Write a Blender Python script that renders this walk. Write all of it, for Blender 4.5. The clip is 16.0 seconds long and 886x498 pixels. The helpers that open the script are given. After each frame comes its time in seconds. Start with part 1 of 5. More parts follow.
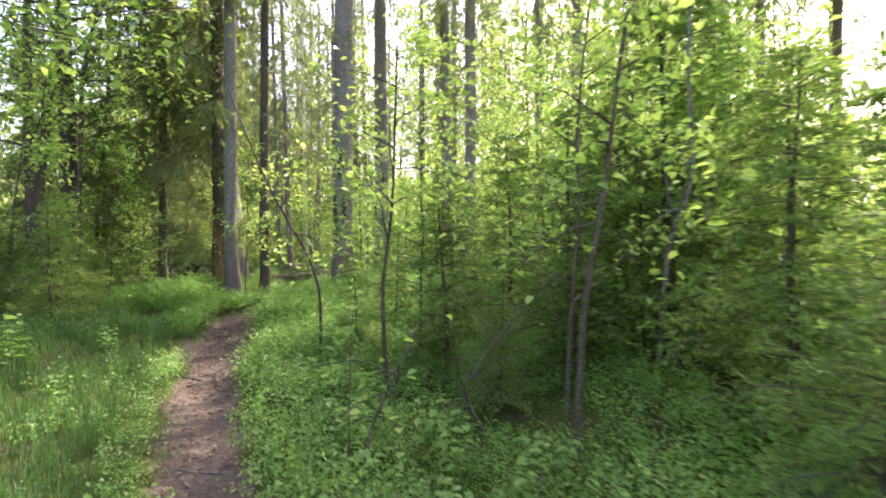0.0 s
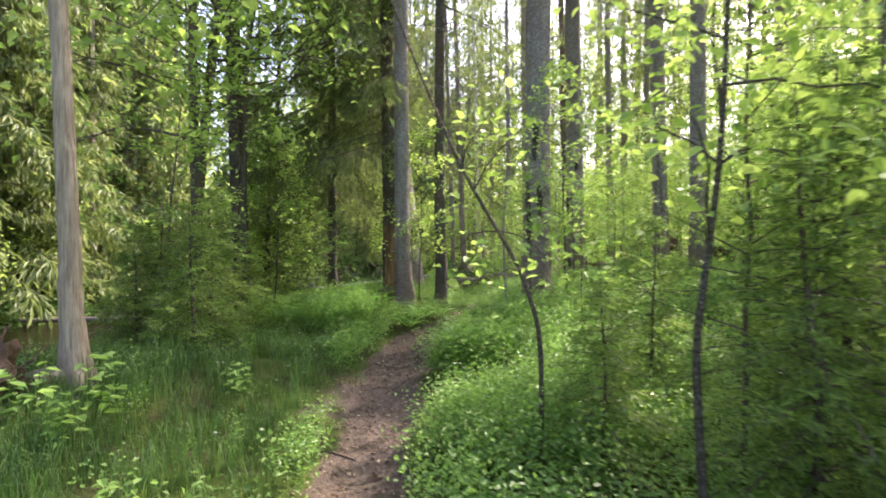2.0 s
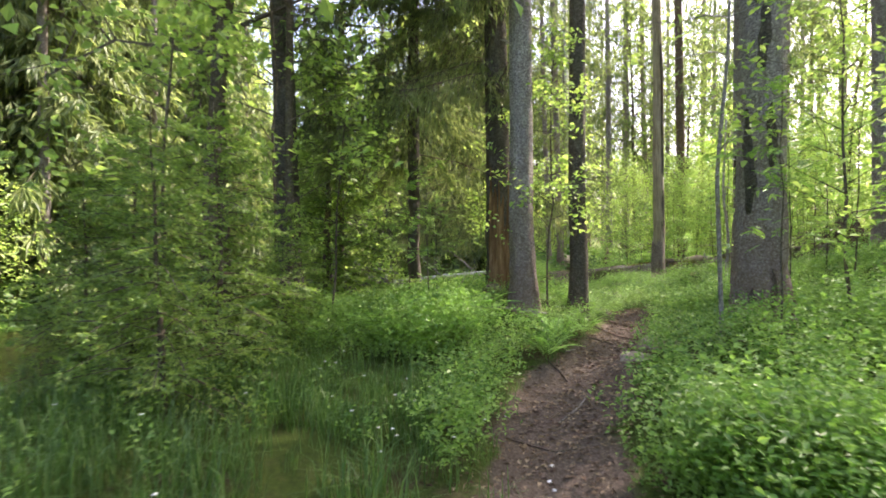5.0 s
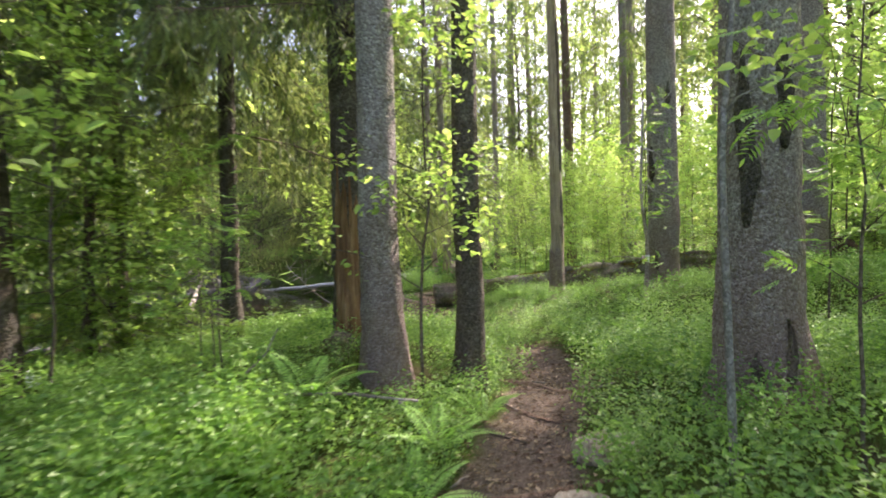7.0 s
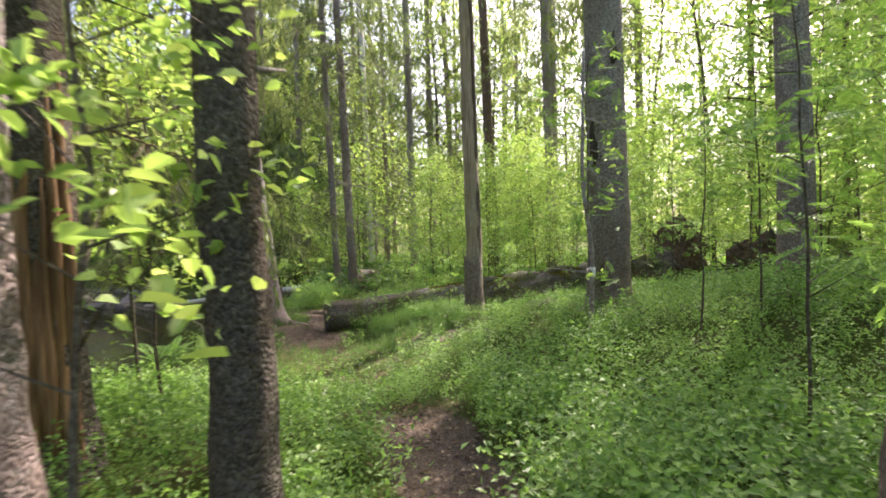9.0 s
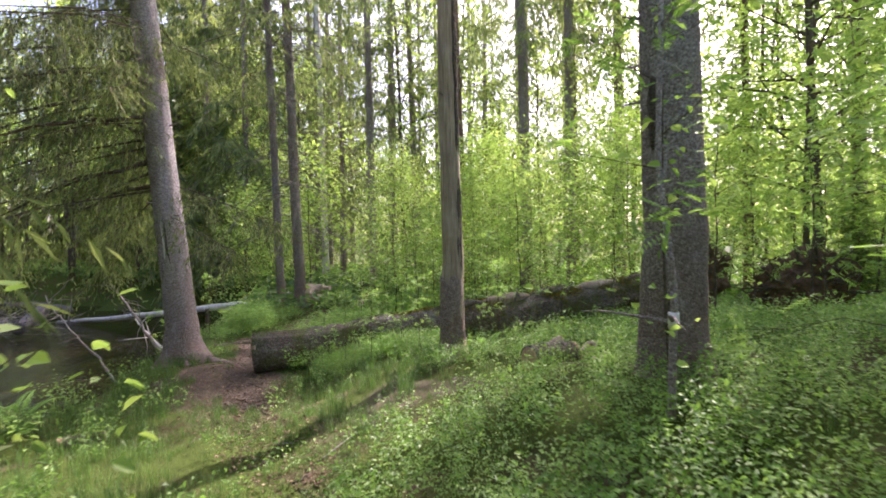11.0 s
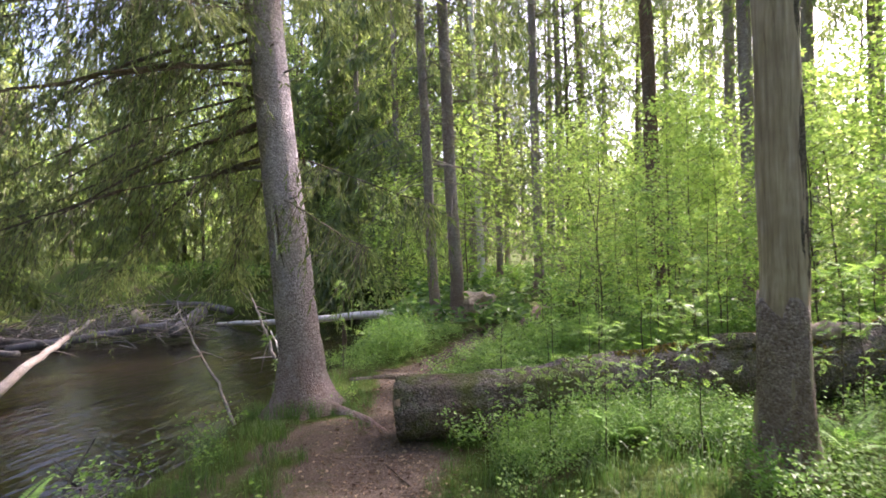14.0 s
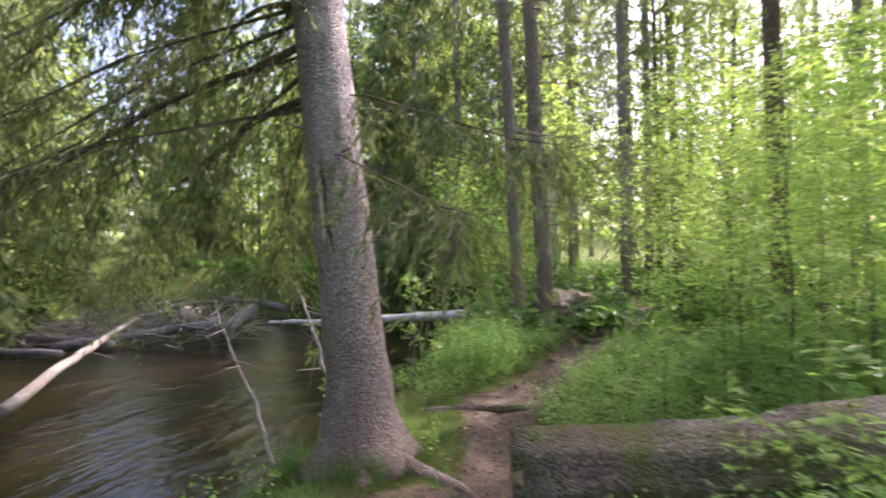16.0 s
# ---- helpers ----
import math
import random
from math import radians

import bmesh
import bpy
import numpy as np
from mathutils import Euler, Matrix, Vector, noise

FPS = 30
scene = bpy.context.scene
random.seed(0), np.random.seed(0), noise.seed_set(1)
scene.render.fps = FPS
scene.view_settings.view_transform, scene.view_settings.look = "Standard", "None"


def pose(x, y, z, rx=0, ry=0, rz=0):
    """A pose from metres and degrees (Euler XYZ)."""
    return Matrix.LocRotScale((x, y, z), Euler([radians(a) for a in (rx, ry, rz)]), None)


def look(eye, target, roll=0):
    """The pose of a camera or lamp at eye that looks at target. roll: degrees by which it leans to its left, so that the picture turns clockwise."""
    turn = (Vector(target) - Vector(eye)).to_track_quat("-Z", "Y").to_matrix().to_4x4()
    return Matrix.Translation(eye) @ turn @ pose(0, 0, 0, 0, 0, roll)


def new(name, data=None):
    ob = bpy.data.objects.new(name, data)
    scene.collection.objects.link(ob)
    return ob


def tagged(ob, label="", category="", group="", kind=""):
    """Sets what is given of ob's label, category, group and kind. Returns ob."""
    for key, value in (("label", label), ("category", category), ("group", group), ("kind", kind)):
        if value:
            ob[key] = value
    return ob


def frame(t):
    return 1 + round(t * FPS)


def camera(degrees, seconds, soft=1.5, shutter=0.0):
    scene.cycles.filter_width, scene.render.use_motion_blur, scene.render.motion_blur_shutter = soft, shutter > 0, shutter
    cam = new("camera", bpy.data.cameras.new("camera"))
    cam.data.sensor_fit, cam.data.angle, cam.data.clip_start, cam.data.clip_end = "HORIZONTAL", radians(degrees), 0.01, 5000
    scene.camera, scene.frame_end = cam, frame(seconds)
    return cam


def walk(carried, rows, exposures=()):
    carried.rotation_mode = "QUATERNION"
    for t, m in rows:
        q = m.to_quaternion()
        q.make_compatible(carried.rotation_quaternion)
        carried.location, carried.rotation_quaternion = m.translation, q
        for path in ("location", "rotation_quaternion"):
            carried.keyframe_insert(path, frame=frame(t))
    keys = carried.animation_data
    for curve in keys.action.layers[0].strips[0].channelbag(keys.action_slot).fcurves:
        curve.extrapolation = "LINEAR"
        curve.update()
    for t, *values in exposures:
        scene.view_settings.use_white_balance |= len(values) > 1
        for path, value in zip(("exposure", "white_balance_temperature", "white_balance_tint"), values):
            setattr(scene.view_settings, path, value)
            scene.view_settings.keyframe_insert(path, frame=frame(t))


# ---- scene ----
# The walk: one lens, one path along the footpath
cam = camera(78.0, 16.0, soft=1.7, shutter=0.4)
PATH = [
    (0.0, 0.0, 0.0, 1.45, 90.0, 0.0, 0.46),
    (0.5, -0.219, 0.687, 1.492, 89.9, 0.2, 4.4),
    (1.0, -0.43, 1.332, 1.462, 89.9, 0.3, 10.55),
    (1.5, -0.668, 1.98, 1.5, 89.8, 0.3, 14.1),
    (2.0, -0.906, 2.464, 1.511, 89.9, 0.2, 17.83),
    (2.5, -1.213, 2.974, 1.504, 89.9, 0.2, 20.77),
    (3.0, -1.504, 3.316, 1.496, 90.0, 0.2, 24.44),
    (3.2, -1.631, 3.454, 1.496, 90.0, 0.2, 25.87),
    (5.3, -2.734, 5.6, 1.332, 89.0, 0.0, 24.96),
    (5.5, -2.813, 5.845, 1.346, 89.0, 0.0, 23.99),
    (6.0, -3.003, 6.505, 1.412, 88.9, 0.3, 20.58),
    (6.5, -3.113, 7.019, 1.453, 89.0, 0.4, 17.72),
    (7.0, -3.113, 7.632, 1.534, 89.0, 0.9, 13.76),
    (7.5, -3.12, 8.247, 1.543, 88.9, 1.0, 11.15),
    (8.0, -3.085, 8.918, 1.54, 88.9, 1.3, 7.54),
    (8.5, -3.113, 9.502, 1.617, 88.9, 1.4, 6.58),
    (9.0, -3.065, 9.991, 1.565, 89.2, 1.5, 6.03),
    (9.2, -3.05, 10.192, 1.552, 89.2, 1.5, 5.51),
    (11.3, -3.451, 12.45, 1.68, 89.9, 0.9, 1.69),
    (11.5, -3.476, 12.651, 1.683, 89.9, 0.9, 2.84),
    (12.0, -3.599, 13.113, 1.682, 90.0, 0.9, 5.93),
    (12.5, -3.777, 13.623, 1.677, 90.0, 1.0, 11.02),
    (13.0, -4.004, 14.179, 1.622, 90.0, 1.1, 14.14),
    (13.5, -4.277, 14.681, 1.608, 90.0, 1.2, 16.47),
    (14.0, -4.443, 15.099, 1.634, 90.2, 1.2, 17.04),
    (14.5, -4.555, 15.504, 1.626, 90.2, 1.3, 17.02),
    (15.0, -4.778, 15.902, 1.579, 90.3, 1.1, 16.7),
    (15.5, -5.079, 16.364, 1.501, 90.1, 1.0, 16.87),
    (16.0, -5.454, 16.719, 1.505, 90.1, 1.2, 22.66),
]
walk(cam, [(t, pose(x, y, z, rx, ry, rz)) for t, x, y, z, rx, ry, rz in PATH],
     exposures=[(0.0, 2.24, 6750, 29), (3.0, 1.97, 6750, 25), (6.0, 2.24, 6800, 26), (9.0, 1.97, 6750, 26), (11.5, 1.9, 6400, 36), (16.0, 2.16, 6400, 35)])

# ---- sky and sun ----
SUN_AZ, SUN_EL = radians(32.0), radians(46.0)   # azimuth clockwise from +y
world = bpy.data.worlds.new("sky")
scene.world = world
world.use_nodes = True
wn = world.node_tree
sky = wn.nodes.new("ShaderNodeTexSky")
sky.sky_type = 'NISHITA'
sky.sun_disc = False
sky.sun_elevation, sky.sun_rotation = SUN_EL, SUN_AZ
sky.air_density, sky.dust_density = 1.0, 4.0
wn.nodes["Background"].inputs[1].default_value = 0.15
wn.links.new(sky.outputs[0], wn.nodes["Background"].inputs[0])
sun_data = bpy.data.lights.new("sun", 'SUN')
sun_data.energy, sun_data.angle, sun_data.color = 3.2, radians(0.6), (1.0, 0.94, 0.84)
sun = new("sun", sun_data)
sun_dir = Vector((math.sin(SUN_AZ) * math.cos(SUN_EL), math.cos(SUN_AZ) * math.cos(SUN_EL), math.sin(SUN_EL)))
sun.matrix_world = look(sun_dir * 60, (0, 0, 0))

rng = np.random.default_rng(7)


# ---- materials ----
def node_material(name):
    m = bpy.data.materials.new(name)
    m.use_nodes = True
    nt = m.node_tree
    return m, nt, nt.nodes["Principled BSDF"]


def ramp(nt, fac, stops):
    r = nt.nodes.new("ShaderNodeValToRGB")
    el = r.color_ramp.elements
    while len(el) < len(stops):
        el.new(0.5)
    for e, (p, c) in zip(el, stops):
        e.position, e.color = p, (*c, 1)
    nt.links.new(fac, r.inputs[0])
    return r.outputs[0]


def noise_tex(nt, scale, detail=4, rough=0.6, stretch=(1, 1, 1), coord="Object", distortion=0.0):
    tc = nt.nodes.new("ShaderNodeTexCoord")
    mp = nt.nodes.new("ShaderNodeMapping")
    mp.inputs["Scale"].default_value = stretch
    n = nt.nodes.new("ShaderNodeTexNoise")
    n.inputs["Scale"].default_value, n.inputs["Detail"].default_value, n.inputs["Roughness"].default_value = scale, detail, rough
    n.inputs["Distortion"].default_value = distortion
    nt.links.new(tc.outputs[coord], mp.inputs[0])
    nt.links.new(mp.outputs[0], n.inputs[0])
    return n.outputs[0]


def mixed(nt, fac, a, b, mode='MIX'):
    m = nt.nodes.new("ShaderNodeMix")
    m.data_type, m.blend_type = 'RGBA', mode
    for sock, v in ((m.inputs[0], fac), (m.inputs[6], a), (m.inputs[7], b)):
        if isinstance(v, (int, float)):
            sock.default_value = v
        elif isinstance(v, tuple):
            sock.default_value = (*v, 1)
        else:
            nt.links.new(v, sock)
    return m.outputs[2]


def bumped(nt, height, strength, distance, bsdf):
    b = nt.nodes.new("ShaderNodeBump")
    b.inputs["Strength"].default_value, b.inputs["Distance"].default_value = strength, distance
    nt.links.new(height, b.inputs["Height"])
    nt.links.new(b.outputs[0], bsdf.inputs["Normal"])


def leaf_material(name, dark, mid, light, through_light, gloss=0.35):
    """Thin leaf: reflects and lets light through, each leaf of a slightly different green."""
    m, nt, p = node_material(name)
    geo = nt.nodes.new("ShaderNodeNewGeometry")
    col = ramp(nt, geo.outputs["Random Per Island"], [(0.0, dark), (0.5, mid), (1.0, light)])
    patch = noise_tex(nt, 0.9, 2, 0.5)
    col = mixed(nt, ramp(nt, patch, [(0.35, (0, 0, 0)), (0.7, (0.45, 0.45, 0.45))]), col, light)
    nt.links.new(col, p.inputs["Base Color"])
    p.inputs["Roughness"].default_value = gloss + 0.15
    p.inputs["Specular IOR Level"].default_value = 0.35
    tr = nt.nodes.new("ShaderNodeBsdfTranslucent")
    tc = mixed(nt, 1.0, col, through_light, 'MULTIPLY')
    nt.links.new(tc, tr.inputs[0])
    ad = nt.nodes.new("ShaderNodeAddShader")
    nt.links.new(p.outputs[0], ad.inputs[0])
    nt.links.new(tr.outputs[0], ad.inputs[1])
    nt.links.new(ad.outputs[0], nt.nodes["Material Output"].inputs[0])
    return m


M_BILBERRY = leaf_material("bilberry_leaf", (0.036, 0.084, 0.018), (0.075, 0.15, 0.03), (0.14, 0.24, 0.048), (1.3, 1.3, 1.1))
M_BROAD = leaf_material("broad_leaf", (0.074, 0.135, 0.027), (0.135, 0.215, 0.046), (0.215, 0.285, 0.075), (1.65, 1.6, 1.35))
M_ROWAN = leaf_material("rowan_leaf", (0.06, 0.12, 0.025), (0.1, 0.18, 0.038), (0.165, 0.26, 0.06), (1.4, 1.4, 1.1))
M_NEEDLE = leaf_material("young_spruce_needle", (0.036, 0.072, 0.018), (0.076, 0.132, 0.03), (0.15, 0.22, 0.046), (1.4, 1.4, 1.1), 0.45)
M_OLDNEEDLE = leaf_material("spruce_needle", (0.03, 0.052, 0.022), (0.07, 0.104, 0.038), (0.145, 0.18, 0.06), (1.35, 1.3, 1.05), 0.45)
M_GRASS = leaf_material("grass_blade", (0.022, 0.056, 0.014), (0.04, 0.09, 0.02), (0.08, 0.135, 0.034), (1.2, 1.25, 1.0))
M_FERN = leaf_material("fern_leaf", (0.09, 0.17, 0.04), (0.14, 0.25, 0.06), (0.22, 0.34, 0.10), (1.4, 1.5, 1.1))


def ragged(nt, height, most):
    """Falls from most to nothing as the height goes from 1.6 to 2.8."""
    m = nt.nodes.new("ShaderNodeMapRange")
    m.inputs[1].default_value, m.inputs[2].default_value = 1.6, 2.8
    m.inputs[3].default_value, m.inputs[4].default_value = most, 0.0
    nt.links.new(height, m.inputs[0])
    return m.outputs[0]


def bark_material(name, dark, mid, light, lichen=0.3, plates=52.0, depth=0.03, moss=0.0, foot=0.0):
    m, nt, p = node_material(name)
    tc = nt.nodes.new("ShaderNodeTexCoord")
    mp = nt.nodes.new("ShaderNodeMapping")
    mp.inputs["Scale"].default_value = (1, 1, 0.55)
    nt.links.new(tc.outputs["Object"], mp.inputs[0])
    warp = nt.nodes.new("ShaderNodeTexNoise")
    warp.inputs["Scale"].default_value = 22
    nt.links.new(mp.outputs[0], warp.inputs[0])
    wv = nt.nodes.new("ShaderNodeVectorMath")
    wv.operation = 'MULTIPLY_ADD'
    wv.inputs[1].default_value = (0.035, 0.035, 0.035)
    nt.links.new(warp.outputs[1], wv.inputs[0])
    nt.links.new(mp.outputs[0], wv.inputs[2])
    vo = nt.nodes.new("ShaderNodeTexVoronoi")
    vo.feature = 'DISTANCE_TO_EDGE'
    vo.inputs["Scale"].default_value = plates
    nt.links.new(wv.outputs[0], vo.inputs[0])
    fine = noise_tex(nt, 60, 5, 0.7)
    col = ramp(nt, fine, [(0.28, dark), (0.5, mid), (0.72, light)])
    big = noise_tex(nt, 3.2, 5, 0.65, (1, 1, 0.5))
    col = mixed(nt, ramp(nt, big, [(0.5, (0, 0, 0)), (0.66, (lichen,) * 3)]), col, (0.34, 0.36, 0.31))
    crack = ramp(nt, vo.outputs[0], [(0.0, (0.72, 0.7, 0.68)), (0.2, (1, 1, 1))])
    col = mixed(nt, 0.4, col, crack, 'MULTIPLY')
    streak = noise_tex(nt, 9, 6, 0.75, (1, 1, 0.22))
    col = mixed(nt, ramp(nt, streak, [(0.55, (0, 0, 0)), (0.72, (0.55, 0.55, 0.55))]), col, dark)
    wide = noise_tex(nt, 1.5, 5, 0.6, (1, 1, 0.35))
    col = mixed(nt, ramp(nt, wide, [(0.46, (0, 0, 0)), (0.66, (0.5, 0.5, 0.5))]), col, (0.2, 0.125, 0.085))
    pale = noise_tex(nt, 5.5, 6, 0.7, (1, 1, 0.7))
    col = mixed(nt, ramp(nt, pale, [(0.56, (0, 0, 0)), (0.68, (0.45, 0.45, 0.45))]), col, light)
    cell = nt.nodes.new("ShaderNodeTexVoronoi")
    cell.inputs["Scale"].default_value = plates * 1.25
    cm = nt.nodes.new("ShaderNodeMapping")
    cm.inputs["Scale"].default_value = (1, 1, 1.9)
    nt.links.new(wv.outputs[0], cm.inputs[0])
    nt.links.new(cm.outputs[0], cell.inputs[0])
    tone = nt.nodes.new("ShaderNodeSeparateColor")
    nt.links.new(cell.outputs["Color"], tone.inputs[0])
    col = mixed(nt, 0.8, col, ramp(nt, tone.outputs[0], [(0.0, (0.55, 0.53, 0.51)), (0.6, (0.95, 0.95, 0.95)), (1.0, (1.35, 1.35, 1.33))]), 'MULTIPLY')
    flake = ramp(nt, cell.outputs["Distance"], [(0.0, (1, 1, 1)), (0.55, (0.35, 0.35, 0.35)), (0.8, (0, 0, 0))])
    if foot:
        # rusty algae on the lowest metre and a half, with a ragged upper edge
        sep = nt.nodes.new("ShaderNodeSeparateXYZ")
        nt.links.new(tc.outputs["Object"], sep.inputs[0])
        rag = nt.nodes.new("ShaderNodeMath")
        rag.operation = 'MULTIPLY_ADD'
        rag.inputs[1].default_value = 2.6
        nt.links.new(noise_tex(nt, 2.2, 5, 0.7, (1, 1, 0.4)), rag.inputs[0])
        nt.links.new(sep.outputs[2], rag.inputs[2])
        col = mixed(nt, ragged(nt, rag.outputs[0], foot), col, (0.2, 0.105, 0.075))
    if moss:
        mo = noise_tex(nt, 2.1, 5, 0.7)
        col = mixed(nt, ramp(nt, mo, [(0.46, (0, 0, 0)), (0.6, (moss,) * 3)]), col, (0.09, 0.12, 0.02))
    nt.links.new(col, p.inputs["Base Color"])
    p.inputs["Roughness"].default_value = 0.9
    p.inputs["Specular IOR Level"].default_value = 0.2
    hgt = mixed(nt, 0.45, flake, noise_tex(nt, 42, 6, 0.75, (1, 1, 0.6)))
    bumped(nt, hgt, 0.85, depth * 0.85, p)
    return m


M_SPRUCE = bark_material("spruce_bark", (0.11, 0.095, 0.085), (0.33, 0.295, 0.275), (0.54, 0.51, 0.49), foot=0.4)
# spruce bark lightened and cooled in place of river skylight on the leaning trunk
M_LIGHTENEDBARK = bark_material("lightened_bark", (0.17, 0.145, 0.15), (0.47, 0.425, 0.44), (0.68, 0.64, 0.67), 0.2, foot=0.42)
M_DARKBARK = bark_material("dark_bark", (0.04, 0.035, 0.028), (0.105, 0.093, 0.073), (0.2, 0.18, 0.15), 0.25)
M_REDBARK = bark_material("reddish_bark", (0.10, 0.065, 0.045), (0.19, 0.13, 0.095), (0.30, 0.23, 0.18), 0.15)
M_LOGBARK = bark_material("log_bark", (0.05, 0.042, 0.035), (0.175, 0.152, 0.13), (0.38, 0.345, 0.31), 0.5, 38, 0.045, 0.75)
M_TWIG = bark_material("twig_bark", (0.06, 0.05, 0.035), (0.12, 0.10, 0.075), (0.2, 0.18, 0.14), 0.2, 40, 0.004)
M_GREYTWIG = bark_material("dead_twig", (0.16, 0.15, 0.13), (0.26, 0.245, 0.22), (0.38, 0.36, 0.33), 0.2, 40, 0.004)


def wood_material(name, dark, mid, light, grain=40.0):
    m, nt, p = node_material(name)
    fib = noise_tex(nt, grain, 5, 0.65, (1, 1, 0.06), "Object", 0.3)
    col = ramp(nt, fib, [(0.3, dark), (0.5, mid), (0.72, light)])
    blotch = noise_tex(nt, 2.5, 4, 0.6)
    col = mixed(nt, ramp(nt, blotch, [(0.45, (0, 0, 0)), (0.7, (0.6, 0.6, 0.6))]), col, dark)
    nt.links.new(col, p.inputs["Base Color"])
    p.inputs["Roughness"].default_value = 0.8
    p.inputs["Specular IOR Level"].default_value = 0.25
    bumped(nt, fib, 0.8, 0.012, p)
    return m


M_DEADWOOD = wood_material("bare_grey_wood", (0.2, 0.155, 0.11), (0.38, 0.315, 0.235), (0.55, 0.48, 0.38))
M_ROTWOOD = wood_material("split_orange_wood", (0.09, 0.05, 0.025), (0.22, 0.125, 0.06), (0.42, 0.28, 0.15), 30)
M_DRIFT = wood_material("driftwood", (0.07, 0.064, 0.06), (0.16, 0.15, 0.143), (0.32, 0.305, 0.29))
# birch white, raised so that the shaded river log looks sunlit
M_WHITELOG = wood_material("birch_white", (0.4, 0.38, 0.34), (0.68, 0.66, 0.62), (0.82, 0.8, 0.77), 12)
M_CUTWOOD = wood_material("cut_end_wood", (0.13, 0.09, 0.055), (0.24, 0.18, 0.12), (0.36, 0.29, 0.2), 25)
M_EARTH, nt_e, p_e = node_material("root_earth")
nt_e.links.new(ramp(nt_e, noise_tex(nt_e, 9, 8, 0.7), [(0.3, (0.06, 0.04, 0.026)), (0.55, (0.16, 0.10, 0.06)), (0.75, (0.28, 0.19, 0.12))]), p_e.inputs[0])
p_e.inputs["Roughness"].default_value = 1.0
bumped(nt_e, noise_tex(nt_e, 22, 6, 0.7), 1.0, 0.04, p_e)

# forest floor: moss, litter and bare trodden soil, told apart by the mesh's "soil" attribute
M_GROUND, nt_g, p_g = node_material("forest_floor")
att = nt_g.nodes.new("ShaderNodeAttribute")
att.attribute_name = "soil"
n_big, n_fine = noise_tex(nt_g, 1.7, 6, 0.65), noise_tex(nt_g, 38, 6, 0.75)
moss_col = ramp(nt_g, n_fine, [(0.3, (0.03, 0.045, 0.01)), (0.5, (0.065, 0.10, 0.018)), (0.72, (0.12, 0.16, 0.03))])
litter = ramp(nt_g, n_fine, [(0.3, (0.045, 0.03, 0.018)), (0.52, (0.11, 0.08, 0.05)), (0.75, (0.23, 0.18, 0.12))])
soil_col = ramp(nt_g, noise_tex(nt_g, 55, 7, 0.75), [(0.28, (0.055, 0.042, 0.032)), (0.5, (0.135, 0.104, 0.08)), (0.75, (0.27, 0.22, 0.172))])
base = mixed(nt_g, ramp(nt_g, n_big, [(0.52, (0, 0, 0)), (0.7, (1, 1, 1))]), moss_col, litter)
edge = nt_g.nodes.new("ShaderNodeMath")
edge.operation = 'MULTIPLY_ADD'
edge.inputs[1].default_value, edge.inputs[2].default_value = 0.7, -0.35
nt_g.links.new(noise_tex(nt_g, 7, 6, 0.7), edge.inputs[0])
add = nt_g.nodes.new("ShaderNodeMath")
nt_g.links.new(edge.outputs[0], add.inputs[0])
nt_g.links.new(att.outputs["Fac"], add.inputs[1])
nt_g.links.new(mixed(nt_g, ramp(nt_g, add.outputs[0], [(0.35, (0, 0, 0)), (0.62, (1, 1, 1))]), base, soil_col), p_g.inputs[0])
p_g.inputs["Roughness"].default_value = 0.95
p_g.inputs["Specular IOR Level"].default_value = 0.15
bumped(nt_g, n_fine, 0.8, 0.03, p_g)

# river: peat-brown, rippled
M_WATER, nt_w, p_w = node_material("river_water")
p_w.inputs["Base Color"].default_value = (0.014, 0.009, 0.005, 1)
p_w.inputs["Roughness"].default_value = 0.06
p_w.inputs["IOR"].default_value = 1.33
bumped(nt_w, mixed(nt_w, 0.35, noise_tex(nt_w, 1.6, 3, 0.5, (1, 0.35, 1), "Object", 0.6), noise_tex(nt_w, 6, 3, 0.55, (1, 0.35, 1), "Object", 0.5)), 0.55, 0.14, p_w)


# ---- mesh helpers ----
def mesh_np(name, verts, faces, mats, face_mat=None, smooth=False):
    """A mesh from numpy arrays: verts (n, 3), faces (m, 3) or (m, 4)."""
    me = bpy.data.meshes.new(name)
    verts, faces = np.asarray(verts, dtype=np.float32), np.asarray(faces, dtype=np.int32)
    k = faces.shape[1]
    me.vertices.add(len(verts))
    me.vertices.foreach_set("co", verts.ravel())
    me.loops.add(faces.size)
    me.loops.foreach_set("vertex_index", faces.ravel())
    me.polygons.add(len(faces))
    me.polygons.foreach_set("loop_start", np.arange(0, faces.size, k, dtype=np.int32))
    for m in mats if isinstance(mats, (list, tuple)) else [mats]:
        me.materials.append(m)
    if face_mat is not None:
        me.polygons.foreach_set("material_index", np.asarray(face_mat, dtype=np.int32))
    me.polygons.foreach_set("use_smooth", np.full(len(faces), smooth))
    me.update(calc_edges=True)
    return me


def child(name, me, parent, label=""):
    ob = new(name, me)
    ob.parent = parent
    return tagged(ob, label)


def unit(v):
    return v / np.maximum(np.linalg.norm(v, axis=-1, keepdims=True), 1e-9)


def joined(pieces):
    """Several (verts, faces) as one."""
    vs, fs, off = [], [], 0
    for v, f in pieces:
        vs.append(v)
        fs.append(f + off)
        off += len(v)
    return np.concatenate(vs), np.concatenate(fs)


